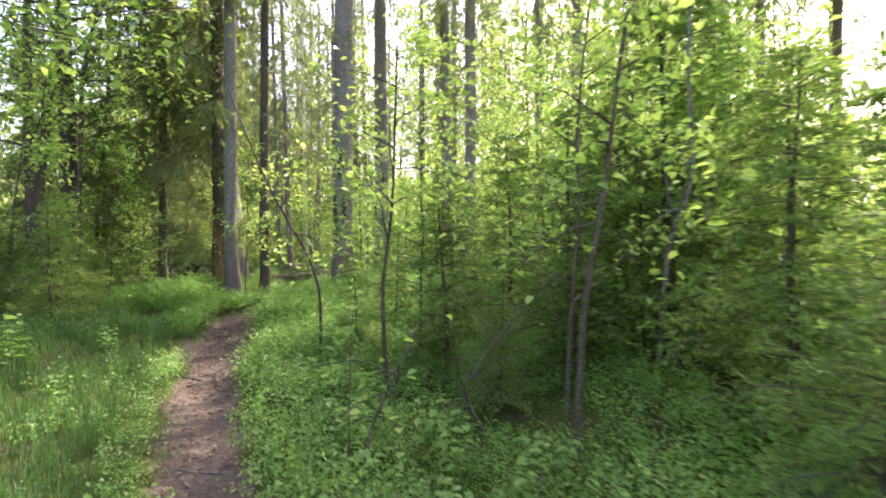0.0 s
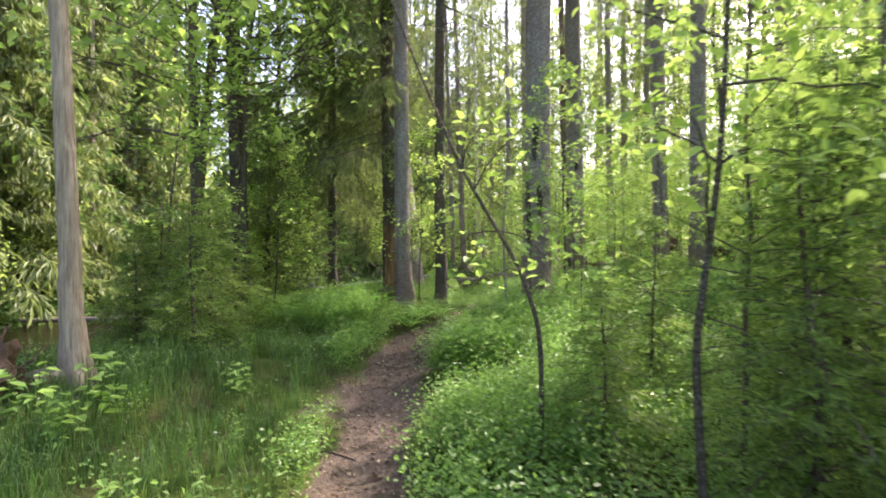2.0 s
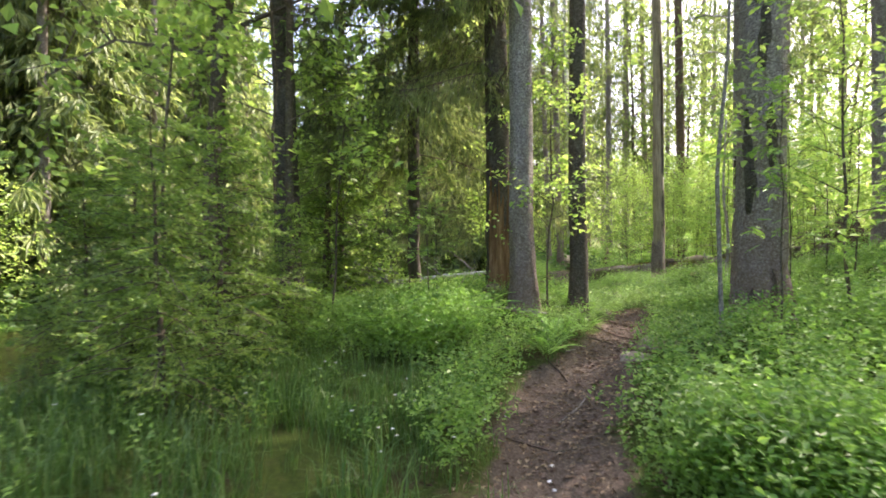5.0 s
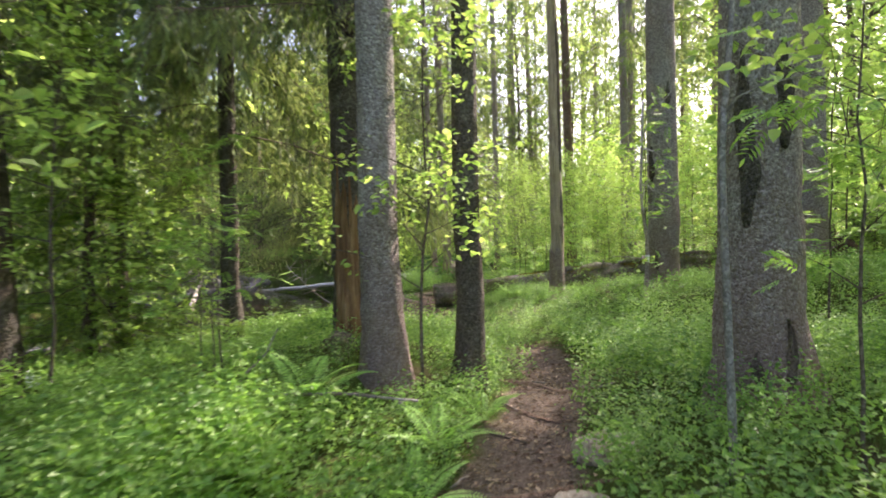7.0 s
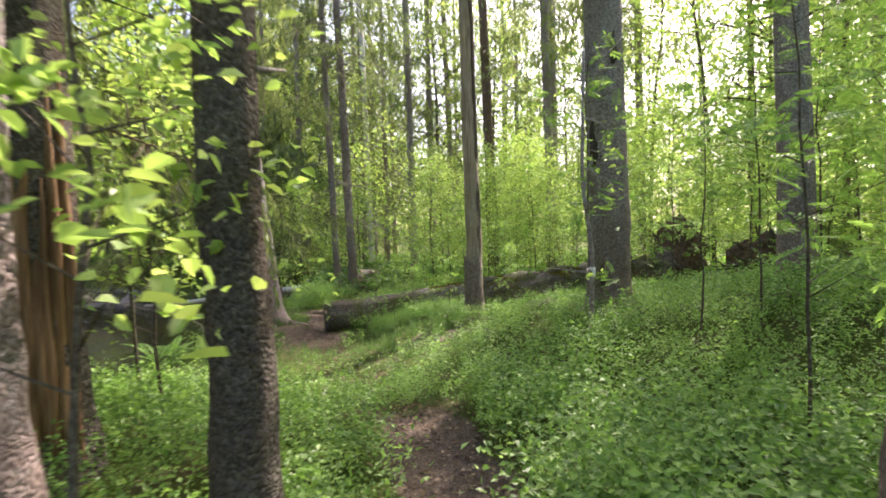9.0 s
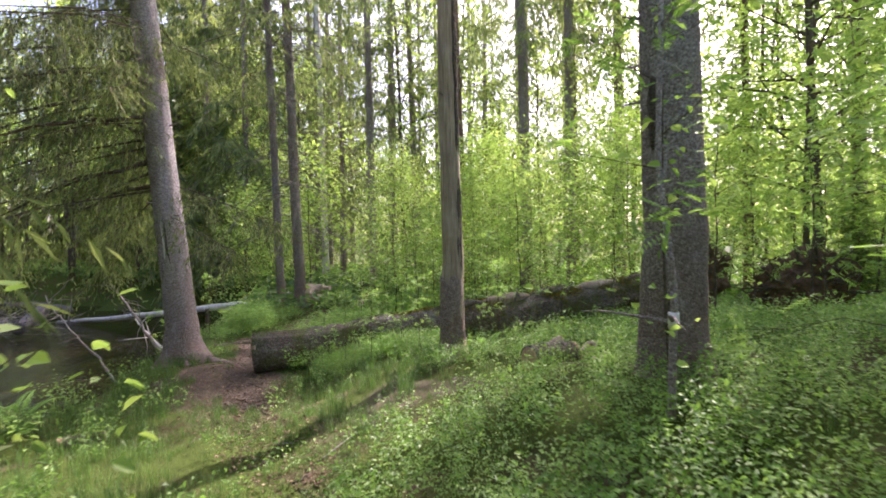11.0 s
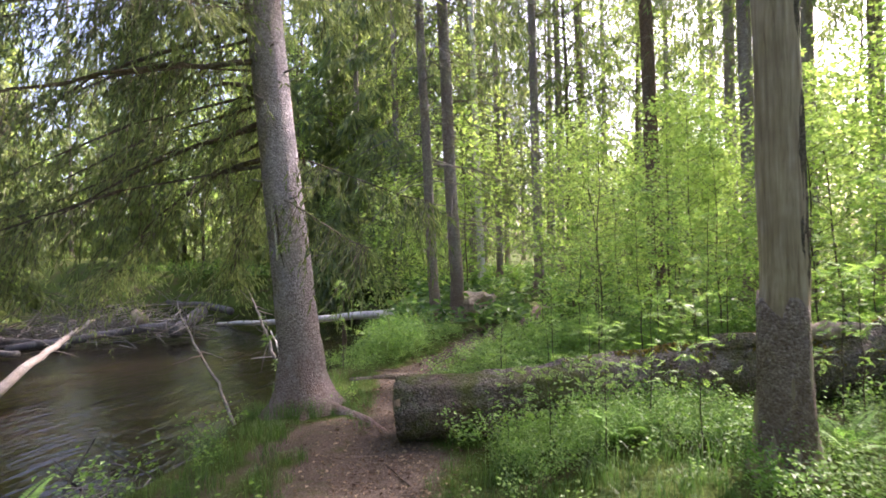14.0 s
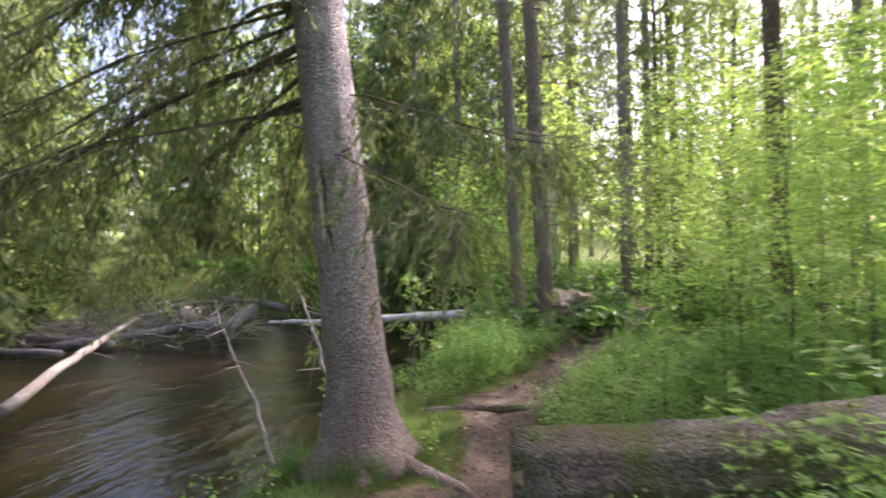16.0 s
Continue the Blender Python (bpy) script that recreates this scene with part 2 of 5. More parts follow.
def leaf_quads(at, along, up, length, width, fold=0.25):
    """One folded pointed leaf of two triangles per point."""
    along = unit(along)
    side = unit(np.cross(along, up))
    nrm = np.cross(side, along)
    L, W = np.reshape(length, (-1, 1)), np.reshape(width, (-1, 1))
    mid = at + along * L * 0.45
    v = np.stack([at, mid + side * W / 2 + nrm * W * fold, at + along * L - nrm * L * 0.12, mid - side * W / 2 + nrm * W * fold], 1).reshape(-1, 3)
    b = np.arange(len(at))[:, None] * 4
    f = np.concatenate([b + [0, 1, 2], b + [0, 2, 3]])
    return v, f


def leaf_shapes(at, along, up, length, width, fold=0.2):
    """Rounder leaves of four triangles, folded along the midrib."""
    along = unit(along)
    side = unit(np.cross(along, up))
    nrm = np.cross(side, along)
    L, W = np.reshape(length, (-1, 1)), np.reshape(width, (-1, 1))
    p1, p2 = at + along * L * 0.28, at + along * L * 0.68 - nrm * L * 0.04
    w1, w2 = W * 0.48, W * 0.4
    v = np.stack([at, p1 + side * w1 + nrm * W * fold, p2 + side * w2 + nrm * W * fold * 0.8, at + along * L - nrm * L * 0.14,
                  p2 - side * w2 + nrm * W * fold * 0.8, p1 - side * w1 + nrm * W * fold], 1).reshape(-1, 3)
    b = np.arange(len(at))[:, None] * 6
    return v, np.concatenate([b + [0, 1, 2, 3], b + [0, 3, 4, 5]])


def tube(points, radii, sides=8, rough=0.0, seed=0, cap=True):
    """A tapered tube of quads along a line, with an uneven skin."""
    pts, rad = np.asarray(points, float), np.asarray(radii, float)
    d = unit(np.gradient(pts, axis=0))
    ref = np.array([0.0, 1.0, 0.0]) if abs(d[0][2]) > 0.8 else np.array([0.0, 0.0, 1.0])
    s = unit(np.cross(d, ref))
    u = np.cross(s, d)
    a = np.arange(sides) * 2 * np.pi / sides
    r = np.repeat(rad[:, None], sides, 1)
    if rough:
        g = np.random.default_rng(seed)
        k = np.cumsum(g.normal(0, 0.35, (len(pts), sides)), 0)
        k = k - k.mean(0)
        r = r * (1 + rough * np.clip(k, -1.5, 1.5) * 0.5 + rough * g.normal(0, 0.35, r.shape))
    v = (pts[:, None] + r[..., None] * (np.cos(a)[None, :, None] * s[:, None] + np.sin(a)[None, :, None] * u[:, None])).reshape(-1, 3)
    i, j = np.meshgrid(np.arange(len(pts) - 1), np.arange(sides), indexing="ij")
    jn = (j + 1) % sides
    f = np.stack([i * sides + j, i * sides + jn, (i + 1) * sides + jn, (i + 1) * sides + j], -1).reshape(-1, 4)
    if cap:
        n = len(v)
        v = np.concatenate([v, pts[:1], pts[-1:]])
        k = np.arange(sides)
        kn = (k + 1) % sides
        o = (len(pts) - 1) * sides
        f = np.concatenate([f, np.stack([kn, k, np.full(sides, n), np.full(sides, n)], -1), np.stack([o + k, o + kn, np.full(sides, n + 1), np.full(sides, n + 1)], -1)])
        f[f[:, 2] == f[:, 3], 3] = f[f[:, 2] == f[:, 3], 2]
    return v, f


def tube_mesh(name, tubes, mat):
    """Tubes as one mesh; the caps' doubled corners become triangles."""
    v, f = joined(tubes)
    me = bpy.data.meshes.new(name)
    me.from_pydata(v.tolist(), [], [q[:3] if q[2] == q[3] else q for q in f.tolist()])
    me.materials.append(mat)
    me.polygons.foreach_set("use_smooth", np.full(len(me.polygons), True))
    me.update()
    return me


def bent(a, b, n=7, sag=0.0, wob=0.0, seed=0):
    """A line from a to b that sags and wobbles."""
    g = np.random.default_rng(seed)
    t = np.linspace(0, 1, n)[:, None]
    p = np.asarray(a, float) * (1 - t) + np.asarray(b, float) * t
    p[:, 2] -= (4 * sag * t * (1 - t))[:, 0]
    w = np.cumsum(g.normal(0, wob, (n, 3)), 0)
    return p + w - t * w[-1] - (1 - t) * w[0]

# ---- ground ----
SPOTS = ((0, 0, 0), (-1.3, 3, 0), (-2.6, 5.8, .05), (-3.3, 8.5, .2), (-3.3, 11, .33), (-3.3, 13, .28), (-4.8, 15.6, .1), (-5.9, 18.5, 0),
         (-7, 22, .1), (-6, 27, .2), (-4.8, 11.8, .6), (-1.8, 11.1, .65), (-1.8, 16, .75), (-3.5, 18.7, .33), (-7.45, 20, .1), (-7.5, 24.8, .25),
         (-6.7, 32, .3), (0, 15.5, .95), (-5.3, 5.9, .35), (2, 5, .2), (3, 10, .8), (4, 0, .2), (-3, 0, .1), (-6, 9, .3), (-8, 13, .2), (-7.4, 16.5, 0), (-7.9, 18.5, -.05))
TRAIL = ((0.3, -6), (-0.2, 0), (-1.35, 3), (-2.6, 5.9), (-3.45, 8.6), (-3.4, 10.5), (-3.25, 12.6), (-3.9, 14.6), (-5.2, 16.8), (-6.1, 18.8), (-6.9, 21.5), (-6.5, 24.5), (-6, 29))
WATER_Z = -0.85
SHORE_Y = (-60, -5, 3, 7, 8.6, 11, 15.5, 17.8, 20, 23, 27, 31, 35, 38, 40, 42, 120)
SHORE_X = (-9, -7.6, -6.7, -7.2, -8.0, -8.8, -8.2, -8.45, -8.65, -8.8, -9.3, -10.5, -14, -22, -36, -62, -900)


FAR_Y = (-60, 0, 12, 20, 27, 31, 34, 36, 120)
FAR_X = (-19, -17, -18, -20, -22.5, -28, -42, -66, -950)


def far_shore(y):
    return np.interp(y, FAR_Y, FAR_X)


def shore(y):
    return np.interp(y, SHORE_Y, SHORE_X)


def trail_distance(x, y):
    best = np.full(np.shape(x), 1e9)
    for (ax, ay), (bx, by) in zip(TRAIL[:-1], TRAIL[1:]):
        dx, dy = bx - ax, by - ay
        t = np.clip(((x - ax) * dx + (y - ay) * dy) / (dx * dx + dy * dy), 0, 1)
        best = np.minimum(best, np.hypot(x - ax - t * dx, y - ay - t * dy))
    return best


def waves(x, y, s):
    return np.sin(x * 1.3 * s + 1.7 * np.sin(y * 0.7 * s)) * np.sin(y * 1.1 * s + 0.8 + 1.3 * np.sin(x * 0.9 * s))


def soil(x, y):
    """How bare the ground is: 1 on the trodden path."""
    d = trail_distance(x, y) + 0.07 * waves(x, y, 3.0) + 0.04 * waves(x, y, 9.0)
    w = 0.12 + 0.09 * np.exp(-((y - 9.3) / 1.3) ** 2)
    s = np.clip(1.25 - np.maximum(d - w, 0) / 0.22, 0, 1)
    s = s * np.interp(y, (13.6, 14.6, 17.6, 18.4), (1, 0.2, 0.2, 1))
    for cx, cy, r, cap in ((-6.5, 19.0, 1.0, 0.62), (-3.7, 17.4, 0.75, 0.5), (-5.6, 17.6, 0.75, 0.42), (-6.9, 18.0, 0.6, 0.45), (-2.9, 6.9, 0.75, 0.62), (-4.4, 16.9, 0.6, 0.42)):
        s = np.maximum(s, np.clip(1.25 - np.hypot(x - cx, y - cy) / r + 0.35 * waves(x, y, 2.5) + 0.2 * waves(x, y, 7.0), 0, cap))
    return s


def ground(x, y):
    """Height of the ground."""
    x, y = np.asarray(x, float), np.asarray(y, float)
    num, den = 0.3 * 0.004, 0.004
    for px, py, pz in SPOTS:
        w = 1 / ((x - px) ** 2 + (y - py) ** 2 + 0.35) ** 2
        num, den = num + w * pz, den + w
    z = num / den + 0.035 * waves(x, y, 1.1) + 0.02 * waves(x, y, 3.7)
    z = z + np.clip((np.hypot(x, y - 12) - 30) / 60, 0, 1.5) * 3.0 * (x > shore(y))
    z = z - 0.07 * np.clip(1 - trail_distance(x, y) / 0.45, 0, 1)
    d = x - shore(y)
    near = np.clip(d / 0.75, 0, 1)
    near = near * near * (3 - 2 * near)
    bed = WATER_Z - 0.5
    e = far_shore(y) - x
    far = np.clip((e + 0.5) / 2.5, 0, 1)
    far = far * far * (3 - 2 * far)
    return np.where(d > 0, bed + (z - bed) * near, bed + (0.35 + np.clip(e / 30, 0, 2) * 4 - bed) * far)


def axis(fine_lo, fine_hi, step, lo, hi):
    mid = np.arange(fine_lo, fine_hi, step)
    up, s, v = [], step, fine_hi
    while v < hi:
        up.append(v)
        s *= 1.22
        v += s
    dn, s, v = [], step, fine_lo - step
    while v > lo:
        dn.append(v)
        s *= 1.22
        v -= s
    return np.concatenate([[lo], dn[::-1], mid, up, [hi]])


gx, gy = axis(-10.5, 3, 0.11, -600, 600), axis(-1, 26, 0.13, -600, 700)
GX, GY = np.meshgrid(gx, gy, indexing="ij")
gv = np.stack([GX, GY, ground(GX, GY)], -1).reshape(-1, 3)
gi, gj = np.meshgrid(np.arange(len(gx) - 1), np.arange(len(gy) - 1), indexing="ij")
g0 = (gi * len(gy) + gj).ravel()
gf = np.stack([g0, g0 + len(gy), g0 + len(gy) + 1, g0 + 1], -1)
ground_me = mesh_np("ground", gv, gf, M_GROUND, smooth=True)
at_soil = ground_me.attributes.new("soil", 'FLOAT', 'POINT')
at_soil.data.foreach_set("value", soil(GX, GY).ravel().astype(np.float32))
tagged(new("ground", ground_me), "mossy forest floor with a trodden dirt footpath", "ground", kind="structure")

wy = np.concatenate([np.arange(-60, 60, 2.0), [60, 120]])
wv = np.concatenate([np.stack([shore(wy) - 40, wy, np.full(len(wy), WATER_Z)], -1), np.stack([shore(wy) + 2, wy, np.full(len(wy), WATER_Z)], -1)])
wk = np.arange(len(wy) - 1)
tagged(new("water", mesh_np("water", wv, np.stack([wk, wk + len(wy), wk + len(wy) + 1, wk + 1], -1), M_WATER)), "dark peat-brown rippled river water beside the path", "river", kind="structure")


def gz(x, y):
    return float(ground(x, y))


# ---- needles, leaves and stems ----
def sprays(starts, dirs, lengths, per, leaf_l, leaf_w, g, spread=0.75, droop=0.0):
    """Short leaves or needles set along each twig."""
    n = len(starts)
    t = g.random((n, per)) * 0.95 + 0.05
    at = starts[:, None] + dirs[:, None] * (lengths[:, None] * t)[..., None]
    al = unit(dirs[:, None] + g.normal(0, spread, (n, per, 3)) + np.array([0, 0, -droop]))
    up = unit(g.normal(0, 0.6, (n, per, 3)) + np.array([0, 0, 1.0]))
    k = g.uniform(0.7, 1.2, n * per)
    return leaf_quads(at.reshape(-1, 3), al.reshape(-1, 3), up.reshape(-1, 3), leaf_l * k, leaf_w * k, 0.1)


def rod_quads(a, b, w):
    """Thin three-sided twigs."""
    d = unit(b - a)
    s = unit(np.cross(d, np.array([0.31, 0.17, 0.93])))
    u = np.cross(s, d)
    w = np.reshape(w, (-1, 1))
    ring = [s * w, (-0.5 * s + 0.87 * u) * w, (-0.5 * s - 0.87 * u) * w]
    v = np.stack([a + ring[0], a + ring[1], a + ring[2], b + ring[0] * .3, b + ring[1] * .3, b + ring[2] * .3], 1).reshape(-1, 3)
    o = np.arange(len(a))[:, None] * 6
    f = np.concatenate([o + [0, 1, 4, 3], o + [1, 2, 5, 4], o + [2, 0, 3, 5]])
    return v, f


def strips(a, b, w):
    """Very thin twigs as flat slivers."""
    d = unit(b - a)
    s = unit(np.cross(d, np.array([0.31, 0.17, 0.93]))) * np.reshape(w, (-1, 1))
    v = np.stack([a - s, a + s, b + s * 0.4, b - s * 0.4], 1).reshape(-1, 3)
    return v, np.arange(len(a))[:, None] * 4 + np.arange(4)


def young_spruce(h, seed, spread=0.36, per=10, step=0.145, needle=0.046):
    """Trunk, twig and needle meshes of a young spruce of height h."""
    g = np.random.default_rng(seed)
    trunk = tube_mesh("trunk", [tube(bent((0, 0, -0.15), (g.normal(0, .06), g.normal(0, .06), h), 9, 0, 0.012, seed), np.linspace(0.012 * h + 0.006, 0.003, 9), 8, 0.1, seed)], M_TWIG)
    A, B, W, S, D, L = [], [], [], [], [], []
    z = 0.10 * h
    while z < h * 0.97:
        n = int(g.integers(5, 8))
        reach = spread * h * (1 - z / h) ** 0.75 * g.uniform(0.8, 1.15) + 0.08
        for k in range(n):
            a = k * 2 * np.pi / n + g.normal(0, 0.35)
            r = reach * g.uniform(0.65, 1.1)
            d = np.array([math.cos(a), math.sin(a), 0])
            p0 = np.array([0, 0, z])
            lift = g.uniform(-0.3, 0.4)
            q = [p0 + d * r * t + np.array([0, 0, r * (lift * t - 0.28 * t * t * (1 - z / h))]) for t in (0, 0.35, 0.7, 1)]
            for u, w in zip(q[:-1], q[1:]):
                A.append(u), B.append(w), W.append(0.004 + 0.006 * r)
            m = max(6, int(r / 0.034))
            for i in range(m):
                t = (i + 0.6) / m
                seg = min(2, int(t * 3))
                c = q[seg] + (q[seg + 1] - q[seg]) * (t * 3 - seg)
                side = np.array([-d[1], d[0], 0]) * (1 if i % 2 else -1)
                td = unit(d * 0.75 + side * g.uniform(0.6, 1.0) + np.array([0, 0, g.normal(-0.1, 0.36)]))
                S.append(c), D.append(td), L.append((0.07 + 0.32 * r * (1 - 0.7 * t)) * g.uniform(0.7, 1.2))
            S.append(q[2]), D.append(unit(q[3] - q[2])), L.append(np.linalg.norm(q[3] - q[2]) + 0.05)
        z += step * g.uniform(0.7, 1.2)
    S, D, L = np.array(S), np.array(D), np.array(L)
    twigs = mesh_np("branchwork", *joined([rod_quads(np.array(A), np.array(B), np.array(W)), strips(S, S + D * L[:, None], np.full(len(S), 0.002))]), M_TWIG)
    nd = mesh_np("needles", *sprays(S, D, L, per, needle, needle * 0.42, g, 0.42), M_NEEDLE)
    return trunk, twigs, nd


def spruce_crown(h, z0, reach, seed, boughs=70, hang=26, per=4, leaf=0.10, slim=0.2, fine=True, toward=None):
    """Boughs and hanging needle curtains of a tall spruce, from height z0 to the top h."""
    g = np.random.default_rng(seed)
    A, B, W, S, D, L = [], [], [], [], [], []
    for k in range(boughs):
        f = (k / boughs) ** 0.9
        z = z0 + (h - z0) * f
        a = k * 2.4 + g.normal(0, 0.5)
        if toward is not None and k % 3:
            a = radians(toward) + g.uniform(-1.3, 1.3)
        r = reach * (1 - f) ** 0.7 * g.uniform(0.6, 1.1) + 0.25
        if toward is not None and k % 3 == 0:
            r *= 0.4
        d = np.array([math.cos(a), math.sin(a), 0])
        q = [np.array([0, 0, z]) + d * r * t + np.array([0, 0, r * (-0.10 * t - 0.42 * t * t + 0.2 * t ** 4)]) for t in (0, 0.3, 0.6, 0.85, 1)]
        for i, (u, w) in enumerate(zip(q[:-1], q[1:])):
            A.append(u), B.append(w), W.append(0.005 + 0.004 * r * (1 - i / 5))
        for i in range(max(5, int(hang * r / reach))):
            t = g.random() ** 0.8
            seg = min(3, int(t * 4))
            c = q[seg] + (q[seg + 1] - q[seg]) * g.random()
            side = np.array([-d[1], d[0], 0]) * g.choice([-1, 1])
            td = unit(d * g.uniform(0, .6) + side * g.uniform(0.1, 0.9) + np.array([0, 0, -g.uniform(0.3, 1.3)]))
            S.append(c), D.append(td), L.append(g.uniform(0.25, 0.7) * (0.5 + 0.35 * r))
    S, D, L = np.array(S), np.array(D), np.array(L)
    wood = [rod_quads(np.array(A), np.array(B), np.array(W))]
    if fine:
        wood.append(strips(S, S + D * L[:, None], np.full(len(S), 0.003)))
    return (mesh_np("branchwork", *joined(wood), M_TWIG),
            mesh_np("crown", *sprays(S, D, L, per, leaf, leaf * slim, g, 0.4, 0.25), M_OLDNEEDLE))


def dead_boughs(z0, z1, seed, n=26, reach=1.6):
    """Bare drooping lower branches of an old spruce."""
    g = np.random.default_rng(seed)
    A, B, W = [], [], []
    for k in range(n):
        z, a, r = g.uniform(z0, z1), g.random() * 6.28, reach * g.uniform(0.3, 1.1)
        d = np.array([math.cos(a), math.sin(a), 0])
        q = [np.array([0, 0, z]) + d * r * t + np.array([0, 0, -r * 0.45 * t * t]) for t in (0, 0.35, 0.7, 1)]
        for i, (u, w) in enumerate(zip(q[:-1], q[1:])):
            A.append(u), B.append(w), W.append(0.012 * (1 - i / 3.6) * (0.5 + 0.4 * r))
        for i in range(int(5 + 5 * r)):
            s = int(g.integers(0, 3))
            c = q[s] + (q[s + 1] - q[s]) * g.random()
            A.append(c), B.append(c + unit(d * g.uniform(0.2, 1) + g.normal(0, 0.5, 3) + np.array([0, 0, -0.4])) * g.uniform(0.1, 0.5)), W.append(0.003)
    return mesh_np("dead_branchwork", *rod_quads(np.array(A), np.array(B), np.array(W)), M_GREYTWIG)


def broadleaf(h, seed, n_branch=16, leaves=620, leaf=0.06, mat=None, spread=0.34, low=0.25, pinnate=False, stem_r=0.012, clump=0.16, shape=leaf_quads):
    """Stem, twig and leaf meshes of a slender deciduous sapling or tree."""
    g = np.random.default_rng(seed)
    line = bent((0, 0, -0.1), (g.normal(0, 0.05 * h), g.normal(0, 0.05 * h), h), 10, 0, 0.018 * h / 3, seed)
    stem = tube_mesh("stem", [tube(line, np.linspace(stem_r, stem_r * 0.2, 10), 8, 0.1, seed)], M_TWIG)
    A, B, W, tips = [], [], [], []
    for k in range(n_branch):
        t = low + (1 - low) * (k + g.random()) / n_branch
        c = np.array([np.interp(t, np.linspace(0, 1, 10), line[:, i]) for i in range(3)])
        a = k * 2.4 + g.normal(0, 0.4)
        r = spread * h * (1.15 - t) * g.uniform(0.6, 1.2)
        d = np.array([math.cos(a), math.sin(a), g.uniform(0.15, 0.7)])
        e1 = c + unit(d) * r * 0.55
        e2 = e1 + unit(d + g.normal(0, 0.35, 3)) * r * 0.5
        A += [c, e1]
        B += [e1, e2]
        W += [stem_r * 0.4, stem_r * 0.22]
        for m in range(4):
            s = e1 + (e2 - e1) * g.random() if m else e1
            e3 = s + unit(d + g.normal(0, 0.8, 3)) * r * 0.35
            A.append(s), B.append(e3), W.append(stem_r * 0.15)
            tips += [e3, (s + e3) / 2]
        tips += [e2, (e1 + e2) / 2, e2]
    tips.append(line[-1])
    tips = np.array(tips)
    twigs = mesh_np("branchwork", *rod_quads(np.array(A), np.array(B), np.array(W)), M_TWIG)
    pick = tips[g.integers(0, len(tips), leaves)] + g.normal(0, clump * h / 3, (leaves, 3)) * [1, 1, 0.7]
    al = unit(g.normal(0, 1, (leaves, 3)) * [1, 1, 0.45] + np.array([0, 0, -0.15]))
    up = unit(g.normal(0, 0.45, (leaves, 3)) + np.array([0, 0, 1.0]))
    if pinnate:
        pairs = 6
        side = unit(np.cross(al, up))
        rach = 0.17 * g.uniform(0.7, 1.15, leaves)
        at, dd = [], []
        for i in range(pairs):
            for s in (-1, 1):
                at.append(pick + al * (rach * (0.25 + 0.75 * i / pairs))[:, None])
                dd.append(side * s + al * 0.5)
        at.append(pick + al * rach[:, None])
        dd.append(al)
        at, dd = np.concatenate(at), np.concatenate(dd)
        k = g.uniform(0.75, 1.15, len(at))
        me = mesh_np("crown", *leaf_quads(at, dd, np.tile(up, (2 * pairs + 1, 1)), leaf * k, leaf * 0.36 * k, 0.1), mat or M_ROWAN)
    else:
        k = g.uniform(0.6, 1.2, leaves)
        me = mesh_np("crown", *shape(pick, al, up, leaf * k, leaf * 0.62 * k, 0.18), mat or M_BROAD)
    return stem, twigs, me


def thing(name, label, category, parts, m, group="", labels=None):
    """An Empty at m that parents one mesh object for each part."""
    root = new(name)
    root.matrix_world = m
    tagged(root, label, category, group)
    for n, me in parts:
        ob = child(n, me, root, (labels or {}).get(n, ""))
        if n.endswith("work") or n in ("crown", "needles"):
            tagged(ob, kind="stuff")
    return root


def at_ground(x, y, turn=0.0, size=1.0, sink=0.0, tilt=(0, 0)):
    return pose(x, y, gz(x, y) - sink, tilt[0], tilt[1], turn) @ Matrix.Diagonal((size, size, size, 1))


# ---- tree trunks that line the path ----
def trunk_line(h, lean, n=34, wob=0.012, seed=0, sink=0.35):
    """Centre line: lean is metres per metre of height in x and y."""
    g = np.random.default_rng(seed)
    z = np.concatenate([np.linspace(-sink, 1.2, 14), np.linspace(1.2, h, n - 13)[1:]])
    w = np.cumsum(g.normal(0, wob, (n, 2)), 0)
    w -= w[4]
    return np.stack([lean[0] * z + w[:, 0], lean[1] * z + w[:, 1], z], -1)


def trunk_mesh(h, r, lean=(0, 0), seed=0, mat=None, flare=1.5, lobes=5, taper=0.55, rough=0.06, sides=20):
    line = trunk_line(h, lean, seed=seed, wob=0.006)
    z = line[:, 2]
    g = np.random.default_rng(seed + 50)
    rad = r * (1 - (1 - taper) * np.clip(z / h, 0, 1)) * (1 + (flare - 1) * np.exp(-np.maximum(z, 0) / 0.22) + 0.12 * np.exp(-np.maximum(z, 0) / 0.9))
    v, f = tube(line, rad, sides, rough, seed)
    ring = np.arange(len(line) * sides)
    ang = (ring % sides) * 2 * np.pi / sides
    zz = np.repeat(z, sides)
    k = 1 + 0.22 * (flare - 1) * np.sin(ang * lobes + g.random() * 6) * np.exp(-np.maximum(zz, 0) / 0.16)
    c = np.repeat(line, sides, 0)
    v[:len(ring)] = c + (v[:len(ring)] - c) * k[:, None]
    return tube_mesh("trunk", [(v, f)], mat or M_SPRUCE)


def branch_stubs(h0, h1, r, lean, n, seed, length=0.12):
    g = np.random.default_rng(seed)
    t = []
    for i in range(n):
        z, a = g.uniform(h0, h1), g.random() * 6.28
        c = np.array([lean[0] * z, lean[1] * z, z])
        d = np.array([math.cos(a), math.sin(a), g.uniform(-0.3, 0.3)])
        ln = length * g.uniform(0.4, 1.8)
        t.append(tube([c + d * r * 0.7, c + d * (r + ln * 0.5), c + d * (r + ln)], [0.014, 0.01, 0.005], 6))
    return tube_mesh("stubwork", t, M_GREYTWIG)


